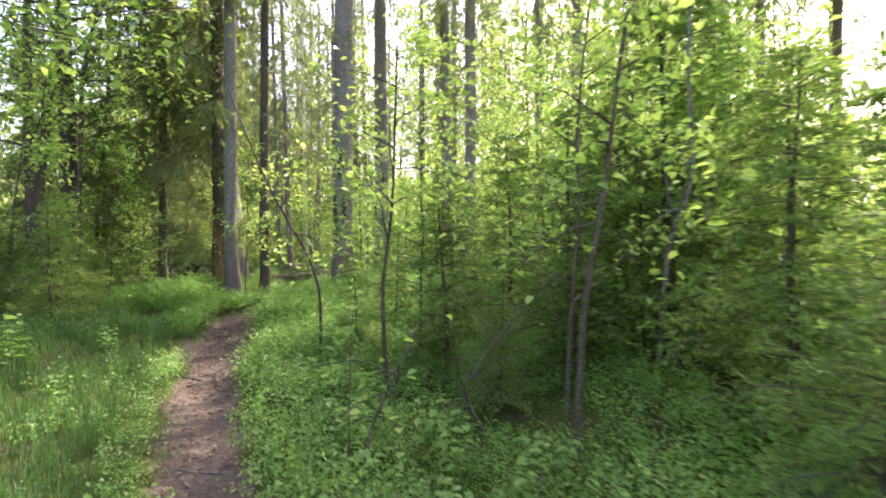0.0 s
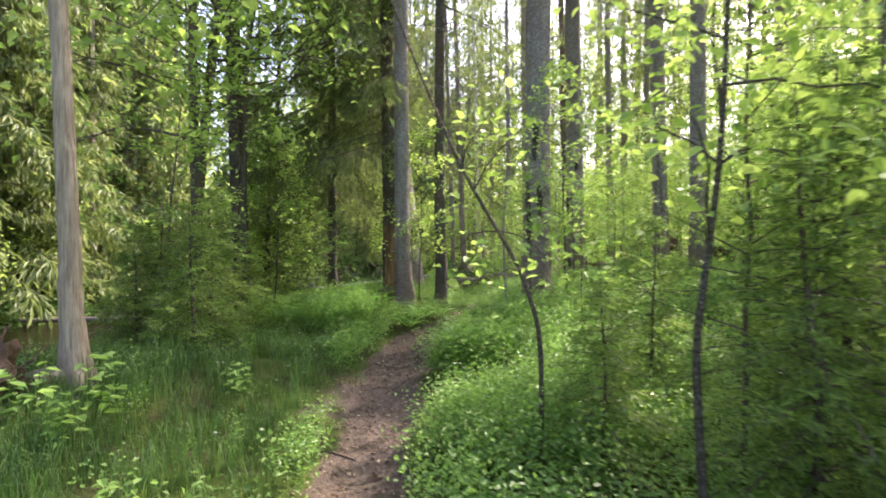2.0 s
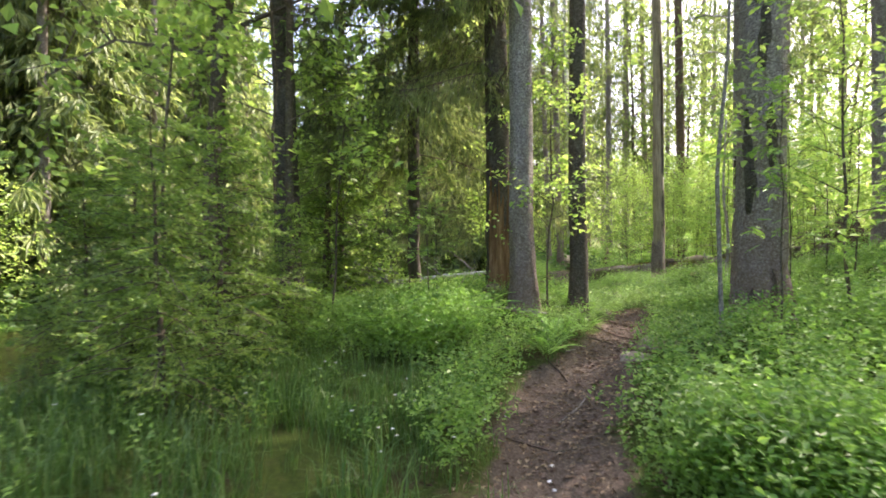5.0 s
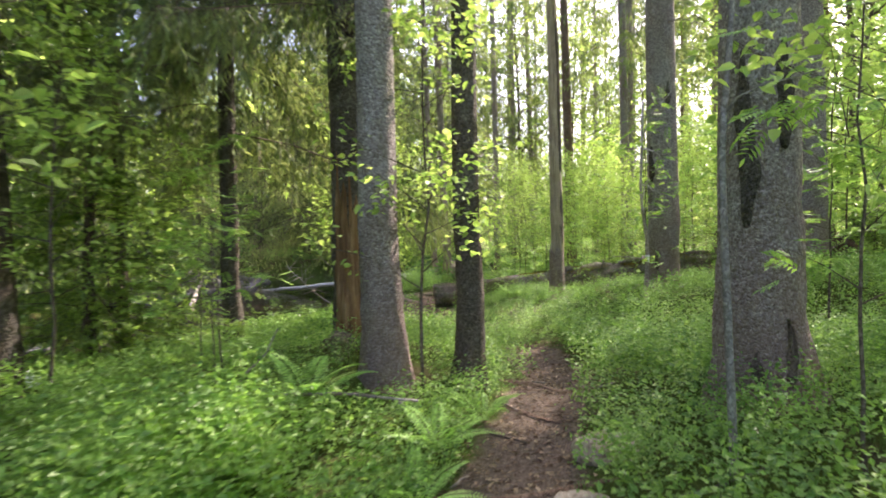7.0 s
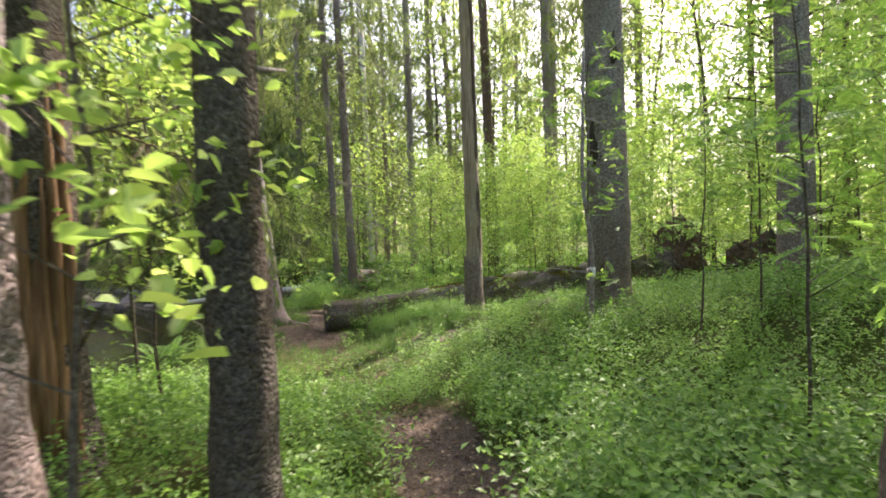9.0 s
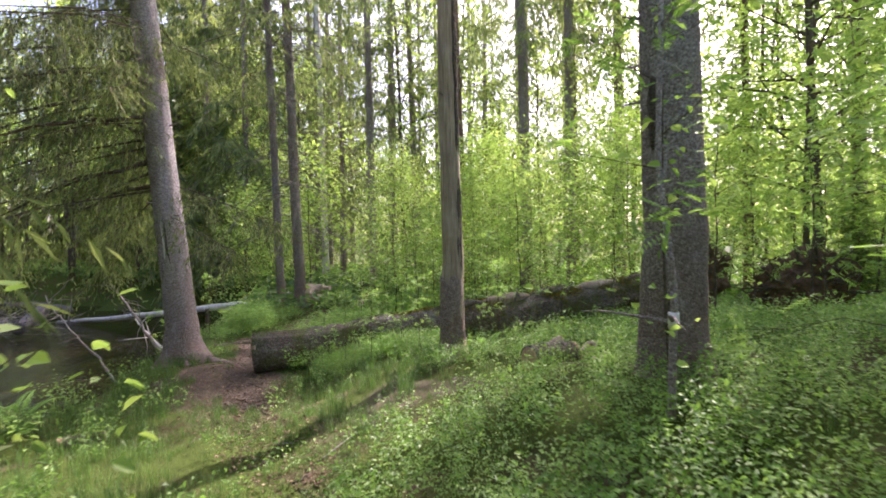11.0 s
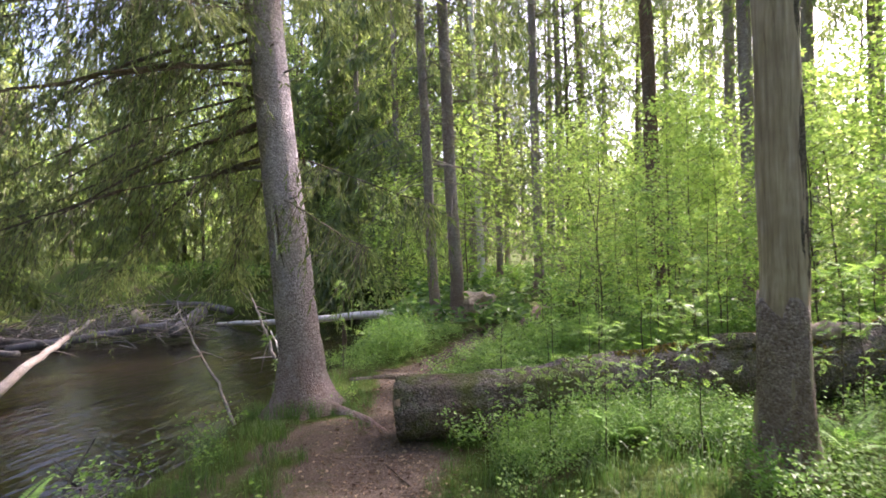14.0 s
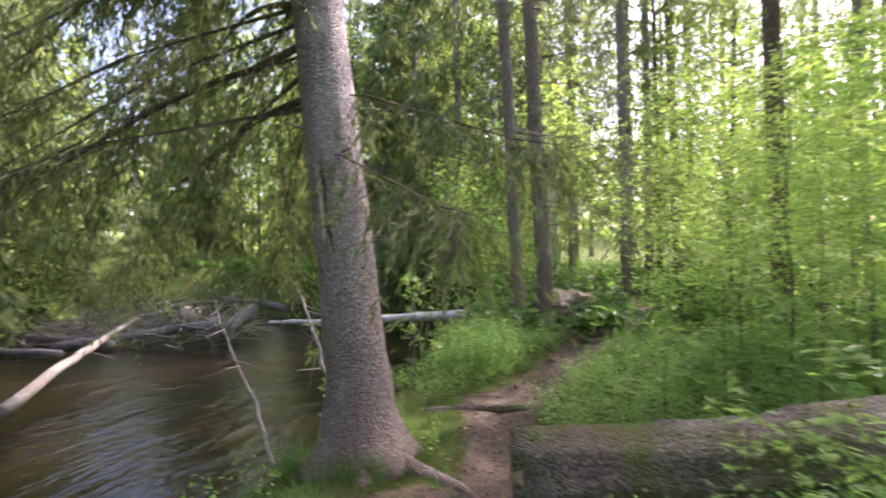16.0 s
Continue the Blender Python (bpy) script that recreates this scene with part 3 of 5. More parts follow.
def crowned(root, meshes, at=(0, 0, 0), turn=0.0, tall=1.0):
    for n, me in zip(("branchwork", "crown"), meshes):
        ob = tagged(child(n, me, root), kind="stuff")
        ob.location, ob.rotation_euler, ob.scale = at, (0, 0, turn), (1, 1, tall)


CROWNS = [spruce_crown(22, 7.0, 2.6, 900 + i, 56, 26, 4, 0.26, 0.17, False) for i in range(3)]
TALL = [(-4.43, 11.26, 0.135, 22, (-0.004, 0.0), M_SPRUCE, 1.35, "tall grey-barked spruce standing against a broken trunk"),
        (-3.91, 11.65, 0.098, 17, (0.0, 0.01), M_DARKBARK, 1.4, "slender dark-barked spruce beside the path"),
        (-2.11, 11.04, 0.205, 24, (0.005, 0.0), M_SPRUCE, 1.4, "thick grey spruce with resin-scarred bark beside the path"),
        (-1.92, 16.0, 0.205, 24, (-0.01, 0.0), M_SPRUCE, 1.25, "thick dark spruce with a knot scar on a bilberry rise"),
        (-7.5, 10.9, 0.15, 20, (-0.04, 0.0), M_DARKBARK, 1.3, "dark spruce trunk by the river bank"),
        (0.02, 16.06, 0.17, 22, (-0.02, 0.0), M_SPRUCE, 1.3, "grey spruce trunk in the undergrowth"),
        (-7.58, 24.8, 0.095, 18, (-0.035, 0.0), M_SPRUCE, 1.4, "slim spruce trunk at the root end of a white log"),
        (-7.3, 25.4, 0.125, 21, (-0.03, 0.0), M_SPRUCE, 1.4, "grey spruce trunk at the root end of a white log"),
        (-6.5, 31.6, 0.14, 21, (-0.01, 0.0), M_SPRUCE, 1.3, "pale sunlit spruce trunk further along the path"),
        (-5.2, 35.7, 0.15, 22, (-0.02, 0.0), M_SPRUCE, 1.3, "pale sunlit spruce trunk behind the undergrowth"),
        (-3.3, 30.0, 0.19, 22, (-0.02, 0.0), M_REDBARK, 1.3, "reddish spruce trunk behind the undergrowth"),
        (-9.2, 35.6, 0.15, 22, (-0.02, 0.0), M_WHITELOG, 1.3, "pale birch trunk lit by the sun"),
        (-1.3, 29.5, 0.17, 22, (-0.01, 0.0), M_SPRUCE, 1.3, "grey spruce trunk behind the undergrowth")]
for i, (x, y, r, h, lean, mat, flare, text) in enumerate(TALL):
    root = thing("birch_tree" if mat is M_WHITELOG else "spruce_tree", text, "tree", [("trunk", trunk_mesh(h, r, lean, 10 + i, mat, flare)),
                                               ("stubwork", branch_stubs(1.6, 7, r * 0.85, lean, 14, 20 + i)),
                                               ("dead_branchwork", dead_boughs(1.6, 9, 30 + i, 75, 2.3) if i in (6, 7, 8, 9, 11) else dead_boughs(3.0, 8, 30 + i, 18, 1.3))], at_ground(x, y), "spruces along the path")
    crowned(root, CROWNS[i % 3], (lean[0] * 12, lean[1] * 12, 0), i * 1.3, h / 22)

def shell(r, lean, a0, a1, z0, z1, mat, name, seed, jag=0.18, rows=26, cols=14, thick=0.016, lens=False):
    """A ragged sheet of bark or split wood, wrapped round part of a trunk and closed behind."""
    g = np.random.default_rng(seed)
    u = np.linspace(0, 1, cols)
    top = z1 - jag * np.abs(np.cumsum(g.normal(0, 0.8, cols))) ** 0.7
    low = z0 + jag * 0.5 * g.random(cols)
    v, f = [], []
    for side in (0, 1):
        for i in range(rows):
            t = i / (rows - 1)
            for j in range(cols):
                z = low[j] + (max(top[j], low[j] + 0.1) - low[j]) * t
                wob = 0.06 * math.sin(z * 5 + seed) + 0.04 * math.sin(z * 13 + seed * 2)
                full = 0.25 + 0.75 * math.sin(math.pi * t) ** 0.7 * (1 + 0.25 * math.sin(t * 17 + seed)) if lens else 1.0
                a = radians((a0 + a1) / 2 + (a1 - a0) * (u[j] - 0.5) * full) + wob
                rim = min(1.0, 4 * min(u[j], 1 - u[j]) + 0.15) * min(1.0, 6 * min(t, 1 - t) + 0.2)
                flare = 1 + 0.4 * math.exp(-max(z, 0) / 0.22) + 0.1 * math.exp(-max(z, 0) / 0.9)
                rr = r * flare + (thick * rim * (1 + 0.8 * math.sin(j * 2.1 + seed) * 0.5) + g.normal(0, 0.0015) if side == 0 else -0.05)
                v.append((lean[0] * z + math.cos(a) * rr, lean[1] * z + math.sin(a) * rr, z))
    n = rows * cols
    for i in range(rows - 1):
        for j in range(cols - 1):
            k = i * cols + j
            f.append((k, k + 1, k + cols + 1, k + cols))
            f.append((n + k, n + k + cols, n + k + cols + 1, n + k + 1))
    for i in range(rows - 1):
        k, e = i * cols, i * cols + cols - 1
        f += [(k, k + cols, n + k + cols, n + k), (e, n + e, n + e + cols, e + cols)]
    for j in range(cols - 1):
        e = (rows - 1) * cols + j
        f += [(j, n + j, n + j + 1, j + 1), (e, e + 1, n + e + 1, n + e)]
    return mesh_np(name, np.array(v), np.array(f), mat, smooth=True)


# the leaning riverside spruce: trunk, roots, long bare limbs, hanging crown
LEAN = (-0.118, 0.02)
root = thing("leaning_spruce", "leaning grey spruce with a long resin scar at the river's edge", "tree",
             [("trunk", trunk_mesh(20, 0.205, LEAN, 60, M_LIGHTENEDBARK, 1.85, 4)), ("stubwork", branch_stubs(1.4, 6, 0.18, LEAN, 12, 61))], at_ground(-7.45, 20.0), "spruces along the path")
crowned(root, spruce_crown(13, 2.2, 4.6, 62, 104, 190, 12, 0.095, 0.18, True, 195), (-0.5, 0.1, 0))
for k, (z, a, r, rise) in enumerate(((2.6, 165, 2.6, -0.75), (3.0, 200, 2.2, -1.0), (3.3, 150, 3.0, 0.3), (3.6, 235, 2.4, -0.8), (3.1, 120, 1.8, -0.5), (4.0, 185, 3.4, -0.9))):
    d = np.array([math.cos(radians(a)), math.sin(radians(a)), 0])
    c = np.array([LEAN[0] * z, LEAN[1] * z, z])
    child("limb", tube_mesh("limb", [tube(bent(c, c + d * r + np.array([0, 0, rise]), 9, -0.12, 0.03, 600 + k), np.linspace(0.034, 0.008, 9), 8, 0.1, k)], M_TWIG), root, "bare drooping limb")
for k, (a, r) in enumerate(((-15, 1.15), (-60, 0.7), (40, 0.6), (-120, 0.55))):
    d = np.array([math.cos(radians(a)), math.sin(radians(a)), 0])
    e = d * r
    pts = np.array([d * 0.16 + [0, 0, 0.16], d * 0.3 + [0, 0, 0.07], e * 0.7 + [0, 0, 0.0 + gz(-7.56 + e[0] * .7, 19.97 + e[1] * .7) - gz(-7.56, 19.97)], e + [0, 0, gz(-7.56 + e[0], 19.97 + e[1]) - gz(-7.56, 19.97) - 0.03]])
    child("root", tube_mesh("root", [tube(pts - np.array([0, 0, 0.03]), [0.12, 0.075, 0.048, 0.02], 10, 0.2, k)], M_LIGHTENEDBARK), root)
child("resin_scar", shell(0.188, LEAN, -80, -68, 1.3, 2.2, M_DARKBARK, "resin_scar", 64, 0.2, thick=0.012, lens=True), root, "dark resin scar")
child("resin_streak", shell(0.19, LEAN, -90, -83, 1.5, 2.1, M_WHITELOG, "resin_streak", 65, 0.1, cols=6, thick=0.01), root, "pale dried resin streak")

# the bare snag that stands in the bilberries
root = thing("snag_tree", "standing dead spruce with bare grey wood and loose bark", "dead tree",
             [("trunk", trunk_mesh(12, 0.128, (-0.012, 0.0), 70, M_DEADWOOD, 1.5, 4)), ("stubwork", branch_stubs(1.8, 6, 0.1, (-0.012, 0), 8, 71))], at_ground(-3.5, 18.67))
for z0, z1, a0, a1, text in ((-0.05, 1.05, -210, 20, "grey flaking bark round the foot"), (0.95, 2.35, -48, 25, "strip of loose dark bark"), (2.2, 5.5, -40, 30, "strip of loose dark bark")):
    child("bark_strip", shell(0.122, (-0.012, 0.0), a0, a1, z0, z1, M_SPRUCE if z0 < 0 else M_DARKBARK, "bark_strip", int(72 + z0 * 4), 0.12), root, text)
# dead leaning tree at the bank, with its torn roots
root = thing("dead_tree", "pale barkless dead tree leaning over the river bank", "dead tree",
             [("trunk", trunk_mesh(9, 0.085, (-0.075, 0.02), 75, M_DEADWOOD, 1.8, 4))], at_ground(-5.24, 5.89))
for k, (a, r) in enumerate(((200, 1.0), (260, 0.8), (320, 0.5), (170, 0.9))):
    d = np.array([math.cos(radians(a)), math.sin(radians(a)), 0])
    child("root", tube_mesh("root", [tube(bent(d * 0.05 + [0, 0, 0.12], d * r + [0, 0, -0.12], 7, -0.06, 0.02, k), np.linspace(0.06, 0.02, 7), 8, 0.1, k)], M_DEADWOOD), root)
# broken trunk with split orange wood
root = thing("broken_tree", "dark spruce with hanging boughs and split orange wood at its foot", "tree",
             [("trunk", trunk_mesh(14, 0.165, (-0.02, 0.0), 80, M_DARKBARK, 1.2, 4))], at_ground(-5.0, 12.1))
child("split_wood", shell(0.16, (-0.02, 0.0), -128, -52, 0.05, 1.7, M_ROTWOOD, "split_wood", 83, 0.3, thick=0.03), root, "split orange wood")
g = np.random.default_rng(81)
for k in range(9):
    a = radians(-112 + k * 13 + g.normal(0, 2))
    z0, z1 = g.uniform(0.0, 0.25), g.uniform(0.9, 1.75)
    d = np.array([math.cos(a), math.sin(a), 0])
    pts = np.stack([d * (0.168 + 0.01 * math.sin(z * 7 + k) + 0.05 * max(0, 0.3 - z)) + np.array([-0.02 * z, 0, z]) for z in np.linspace(z0, z1, 9)])
    child("splinter", tube_mesh("splinter", [tube(pts, np.array([0.012, 0.022, 0.026, 0.026, 0.024, 0.022, 0.018, 0.012, 0.004]), 5, 0.25, k)], M_ROTWOOD), root, "split orange wood")
crowned(root, spruce_crown(13, 2.7, 1.9, 86, 70, 120, 10, 0.105, 0.16, True, 232), (-0.05, 0, 0))
# dark spruce with hanging curtains behind it
root = thing("hanging_spruce", "dark spruce with low hanging needle curtains near the river", "tree",
             [("trunk", trunk_mesh(20, 0.085, (0, 0), 85, M_DARKBARK, 1.4))], at_ground(-6.5, 12.5))
crowned(root, spruce_crown(13, 2.3, 1.9, 87, 110, 130, 11, 0.105, 0.17))

# scars and knots on the two thick spruces
THICK = [o for o in scene.objects if o.name.startswith("spruce_tree")][2:4]
for ob, marks in zip(THICK, (((0.95, 2.0, -138, -112), (1.35, 1.95, -82, -60), (0.12, 0.45, -112, -97), (0.1, 0.5, -80, -68), (2.2, 2.9, -104, -78)),
                             ((1.55, 2.15, -150, -128), (0.3, 0.6, -120, -105), (2.6, 3.1, -80, -60)))):
    for k, (z0, z1, a0, a1) in enumerate(marks):
        child("bark_scar", shell(0.212, (0.0, 0.0), a0, a1, z0, z1, M_DARKBARK, "bark_scar", 90 + k, 0.1, 18, 9, 0.012, True), ob, "dark resin-filled scar")

# ---- fallen log ----
LOG_A, LOG_B = np.array([-6.25, 19.55, 0.26]), np.array([0.45, 21.61, 0.95])
pts = bent(LOG_A, LOG_B, 44, 0.05, 0.01, 3)
log = thing("fallen_log", "thick fallen spruce log with mossy flaking bark", "log",
            [("trunk", tube_mesh("trunk", [tube(pts, np.linspace(0.255, 0.31, 44), 28, 0.12, 4)], M_LOGBARK))], Matrix.Identity(4))
ax = unit(LOG_B - LOG_A)
child("cut_end", tube_mesh("cut_end", [tube(np.array([LOG_A - ax * 0.012, LOG_A + ax * 0.05]), [0.235, 0.25], 24, 0.05, 5)], M_CUTWOOD), log, "weathered brown cut end")
g = np.random.default_rng(33)
for k in range(7):
    t = g.uniform(0.3, 0.9)
    c = LOG_A + (LOG_B - LOG_A) * t
    d = unit(np.array([g.normal(0, .4), -0.6, g.uniform(0.2, 1.0)]))
    child("branch_stub", tube_mesh("branch_stub", [tube(np.array([c + d * 0.22, c + d * 0.34, c + d * g.uniform(0.42, 0.6)]), [0.025, 0.018, 0.008], 7, 0.1, k)], M_GREYTWIG), log)
for k in range(5):
    t = 0.42 + 0.11 * k
    c = LOG_A + (LOG_B - LOG_A) * t
    pp = np.stack([c + np.array([0, -0.1, 0.235 + 0.02 * t]) + ax * u for u in np.linspace(-0.4, 0.4, 7)])
    child("bark_flake", tube_mesh("bark_flake", [tube(pp, np.array([0.02, 0.06, 0.085, 0.09, 0.08, 0.055, 0.015]), 9, 0.3, 40 + k)], M_DEADWOOD if k % 2 else M_LOGBARK), log, "loose flake of bark")
M_MOSS = leaf_material("log_moss", (0.05, 0.055, 0.012), (0.11, 0.105, 0.02), (0.2, 0.15, 0.035), (0.6, 0.6, 0.5), 0.6)
g = np.random.default_rng(34)
n = 9000
t, a = g.beta(2.2, 2.0, n) * 0.75 + 0.2, radians(90) + g.normal(0, 0.62, n)
keep = np.sin(t * 41) + np.sin(t * 97 + a * 3) + 0.9 * np.sin(a * 5 + t * 23) > 0.1
t, a = t[keep], a[keep]
n = len(t)
k = np.clip((t * 43).astype(int), 0, 42)
mid = pts[k] + (pts[k + 1] - pts[k]) * (t * 43 - k)[:, None]
side = unit(np.cross(ax, np.array([0, 0, 1.0])))
out = np.cos(a)[:, None] * side + np.sin(a)[:, None] * np.cross(side, ax)
v, f = leaf_quads(mid + out * (0.25 + 0.05 * t)[:, None], out + g.normal(0, 0.7, (n, 3)), unit(g.normal(0, 1, (n, 3))), g.uniform(0.025, 0.055, n), g.uniform(0.015, 0.03, n))
tagged(child("moss", mesh_np("moss", v, f, M_MOSS), log, "rusty green moss on the log's back"), kind="stuff")
# upturned root plates: one at the log's far end, one beyond the thick spruce
def root_plate(m, wide, high, count, text, seed):
    g = np.random.default_rng(seed)
    root = thing("root_plate", text, "root plate", [], m)
    bm = bmesh.new()
    bmesh.ops.create_icosphere(bm, subdivisions=4, radius=1.0)
    o = Vector((seed * 0.7, seed * 1.3, 0))
    for v in bm.verts:
        n = noise.noise(v.co * 2.3 + o) * 0.35 + noise.noise(v.co * 6 + o) * 0.18 + noise.noise(v.co * 14 + o) * 0.06
        v.co = Vector((v.co.x * 0.3, v.co.y * wide, v.co.z * high)) * (1 + n)
    me = bpy.data.meshes.new("earth")
    bm.to_mesh(me)
    bm.free()
    me.materials.append(M_EARTH)
    child("earth", me, root)
    for k in range(count):
        a, r = g.uniform(0, 6.28), g.uniform(0.25, 0.75)
        s0 = np.array([-0.15, math.cos(a) * r * wide, math.sin(a) * r * high])
        e0 = s0 + np.array([g.uniform(-0.6, 0.25), math.cos(a) * g.uniform(.2, .7), math.sin(a) * g.uniform(.1, .6)])
        child("root", tube_mesh("root", [tube(bent(s0, e0, 6, 0.03, 0.03, k), np.linspace(0.03, 0.006, 6), 6, 0.1, k)], M_TWIG), root)


root_plate(pose(0.55, 21.75, 1.2, 0, 8, 17), 0.8, 0.65, 30, "upturned brown root plate with earth at the log's end", 33)
root_plate(pose(1.7, 20.4, gz(1.7, 20.4) + 0.5, 0, 6, 55), 0.62, 0.6, 40, "dark upturned root plate with earth and broken roots", 35)

# ---- young spruces ----
YOUNG = [young_spruce(2.6, 100 + i) for i in range(3)]
YOUNG_AT = [(-5.9, 8.25, 0.8), (2.4, 20.4, 0.7), (3.2, 21.4, 0.8), (-6.4, 7.9, 0.7), (0.0, 5.5, 0.85), (1.2, 5.2, 1.0), (2.2, 3.5, 1.0), (2.0, 6.4, 1.15), (-0.7, 7.1, 0.62), (0.9, 7.8, 1.1), (1.65, 2.1, 0.58), (3.3, 5.2, 1.25),
            (0.9, 9.6, 0.6), (-6.4, 7.6, 0.6), (3.0, 2.4, 1.2), (-5.35, 7.35, 0.68), (-6.1, 9.2, 0.55), (0.4, 4.3, 0.42), (-1.0, 5.9, 0.5), (3.6, 8.5, 1.2)]
for i, (x, y, s) in enumerate(YOUNG_AT):
    thing("young_spruce", "bushy young spruce with light green new shoots" if s > 0.7 else "small young spruce among the undergrowth", "young spruce",
          list(zip(("trunk", "branchwork", "needles"), YOUNG[i % 3])), at_ground(x, y, i * 77, s), "young spruces")

TALLER = [young_spruce(5.6, 140 + i, 0.27, 10, 0.27, 0.075) for i in range(2)]
for i, (x, y, s) in enumerate([(2.3, 5.7, 0.85), (5.0, 5.2, 1.0), (2.1, 7.2, 0.65), (3.9, 8.2, 0.8), (-7.75, 12.0, 0.85)]):
    thing("young_spruce", "dense dark young spruce shading a hollow of dead twigs", "young spruce",
          list(zip(("trunk", "branchwork", "needles"), TALLER[i % 2])), at_ground(x, y, i * 61 + 20, s), "young spruces")

# ---- deciduous saplings and rowans ----
PARTS = ("stem", "branchwork", "crown")
SAPS = [broadleaf(3.2, 200 + i, 24, 1150, 0.062, stem_r=0.014, clump=0.065, shape=leaf_shapes) for i in range(4)]
ROWANS = [broadleaf(2.4, 220 + i, 11, 70, 0.055, M_ROWAN, 0.3, 0.3, True, 0.011, 0.1) for i in range(3)]
SAP_AT = [(-0.3, 5.7, 1.15), (0.8, 3.6, 1.2), (1.9, 5.3, 1.3), (-4.15, 11.25, 1.0), (-1.6, 10.3, 1.1), (-7.7, 12.0, 1.2),
          (-6.6, 10.6, 1.0), (-0.3, 12.6, 1.0), (1.2, 13.3, 1.3), (0.9, 10.6, 0.8), (1.6, 8.6, 1.2), (-5.4, 13.3, 0.9), (-0.6, 18.3, 0.9), (0.9, 17.2, 1.2), (1.8, 11.5, 1.4), (1.9, 15.3, 1.3), (-5.0, 12.9, 0.8), (-6.6, 9.6, 1.5), (-6.9, 8.5, 1.35), (-4.6, 21.9, 0.9), (-3.6, 24.0, 1.2), (-1.6, 23.2, 1.1), (-0.2, 22.4, 1.0), (-3.1, 22.9, 0.9)]
for i, (x, y, s) in enumerate(SAP_AT):
    thing("sapling", "slender deciduous sapling with fresh green leaves", "sapling", list(zip(PARTS, SAPS[i % 4])), at_ground(x, y, i * 61, s), "deciduous saplings")
ROWAN_AT = [(-2.05, 10.0, 0.9), (-2.2, 15.3, 1.15), (-1.6, 14.3, 0.9), (-1.7, 12.6, 1.0), (-1.0, 13.0, 1.1), (-5.4, 10.8, 0.75), (-5.9, 11.2, 0.7), (-4.6, 20.9, 0.7), (-4.1, 21.5, 0.8), (-3.6, 20.7, 0.75), (-5.1, 21.4, 0.6),
            (-1.4, 17.2, 0.6), (-3.0, 20.3, 0.7), (-5.0, 10.2, 0.6), (-0.9, 11.2, 0.9), (-1.3, 9.0, 0.8), (-2.7, 21.8, 0.9), (-7.7, 21.3, 0.5), (-1.0, 14.6, 1.0), (-0.6, 3.3, 0.5), (-0.35, 20.7, 0.9), (-4.9, 19.1, 0.45), (-4.2, 19.3, 0.5), (-3.9, 18.9, 0.45), (-4.5, 18.75, 0.4), (-5.2, 19.1, 0.4), (-2.9, 19.2, 0.5), (-5.5, 20.5, 0.55), (0.25, 20.5, 1.0), (0.55, 18.4, 1.1), (1.05, 18.9, 1.0), (0.2, 18.9, 0.9), (-4.9, 22.6, 0.85), (-3.9, 22.3, 0.95), (-3.2, 21.9, 0.8), (-2.1, 21.2, 0.85), (-1.4, 22.4, 1.0), (-0.9, 21.2, 0.8), (-4.3, 23.6, 1.0), (-2.4, 23.4, 1.1), (-5.5, 23.8, 0.7), (-1.9, 20.2, 0.6), (-2.9, 19.6, 0.5), (-4.6, 19.4, 0.45), (-0.4, 19.4, 0.8), (-8.2, 20.9, 0.6)]
for i, (x, y, s) in enumerate(ROWAN_AT):
    thing("rowan_sapling", "young rowan with feathered pale green leaves", "sapling", list(zip(PARTS, ROWANS[i % 3])), at_ground(x, y, i * 97, s), "rowan saplings")


def crooked_stem(points, radii, mat, twig_seed, leaves, text):
    """A bent stem with side twigs, bare or thinly leaved."""
    base = np.array(points[0], float)
    base[2] = gz(base[0], base[1])
    pts = np.array(points, float) - [points[0][0], points[0][1], 0]
    t = np.linspace(0, 1, len(pts))
    tt = np.linspace(0, 1, 24)
    line = np.stack([np.interp(tt, t, pts[:, i]) for i in range(3)], -1)
    line[1:-1] = (line[:-2] + line[1:-1] * 2 + line[2:]) / 4
    root = thing("crooked_sapling", text, "sapling", [("stem", tube_mesh("stem", [tube(line, np.interp(tt, [0, 1], radii), 8, 0.12, twig_seed)], mat))], Matrix.Translation(base))
    g = np.random.default_rng(twig_seed)
    tips = []
    for k in range(8):
        c = line[int(g.integers(6, 22))]
        e = c + unit(g.normal(0, 1, 3) + np.array([0, 0, 0.5])) * g.uniform(0.25, 0.8)
        child("twig", tube_mesh("twig", [tube(bent(c, e, 5, -0.03, 0.02, k), np.linspace(radii[1] * 0.9, 0.0025, 5), 6)], mat), root)
        tips += [e, (c + e) / 2]
    if leaves:
        tips = np.array(tips)
        at = tips[g.integers(0, len(tips), leaves)] + g.normal(0, 0.14, (leaves, 3))
        k = g.uniform(0.6, 1.2, leaves)
        v, f = leaf_shapes(at, g.normal(0, 1, (leaves, 3)) * [1, 1, 0.4], unit(g.normal(0, 0.4, (leaves, 3)) + [0, 0, 1.0]), 0.075 * k, 0.052 * k)
        tagged(child("crown", mesh_np("crown", v, f, M_BROAD), root), kind="stuff")
    return root


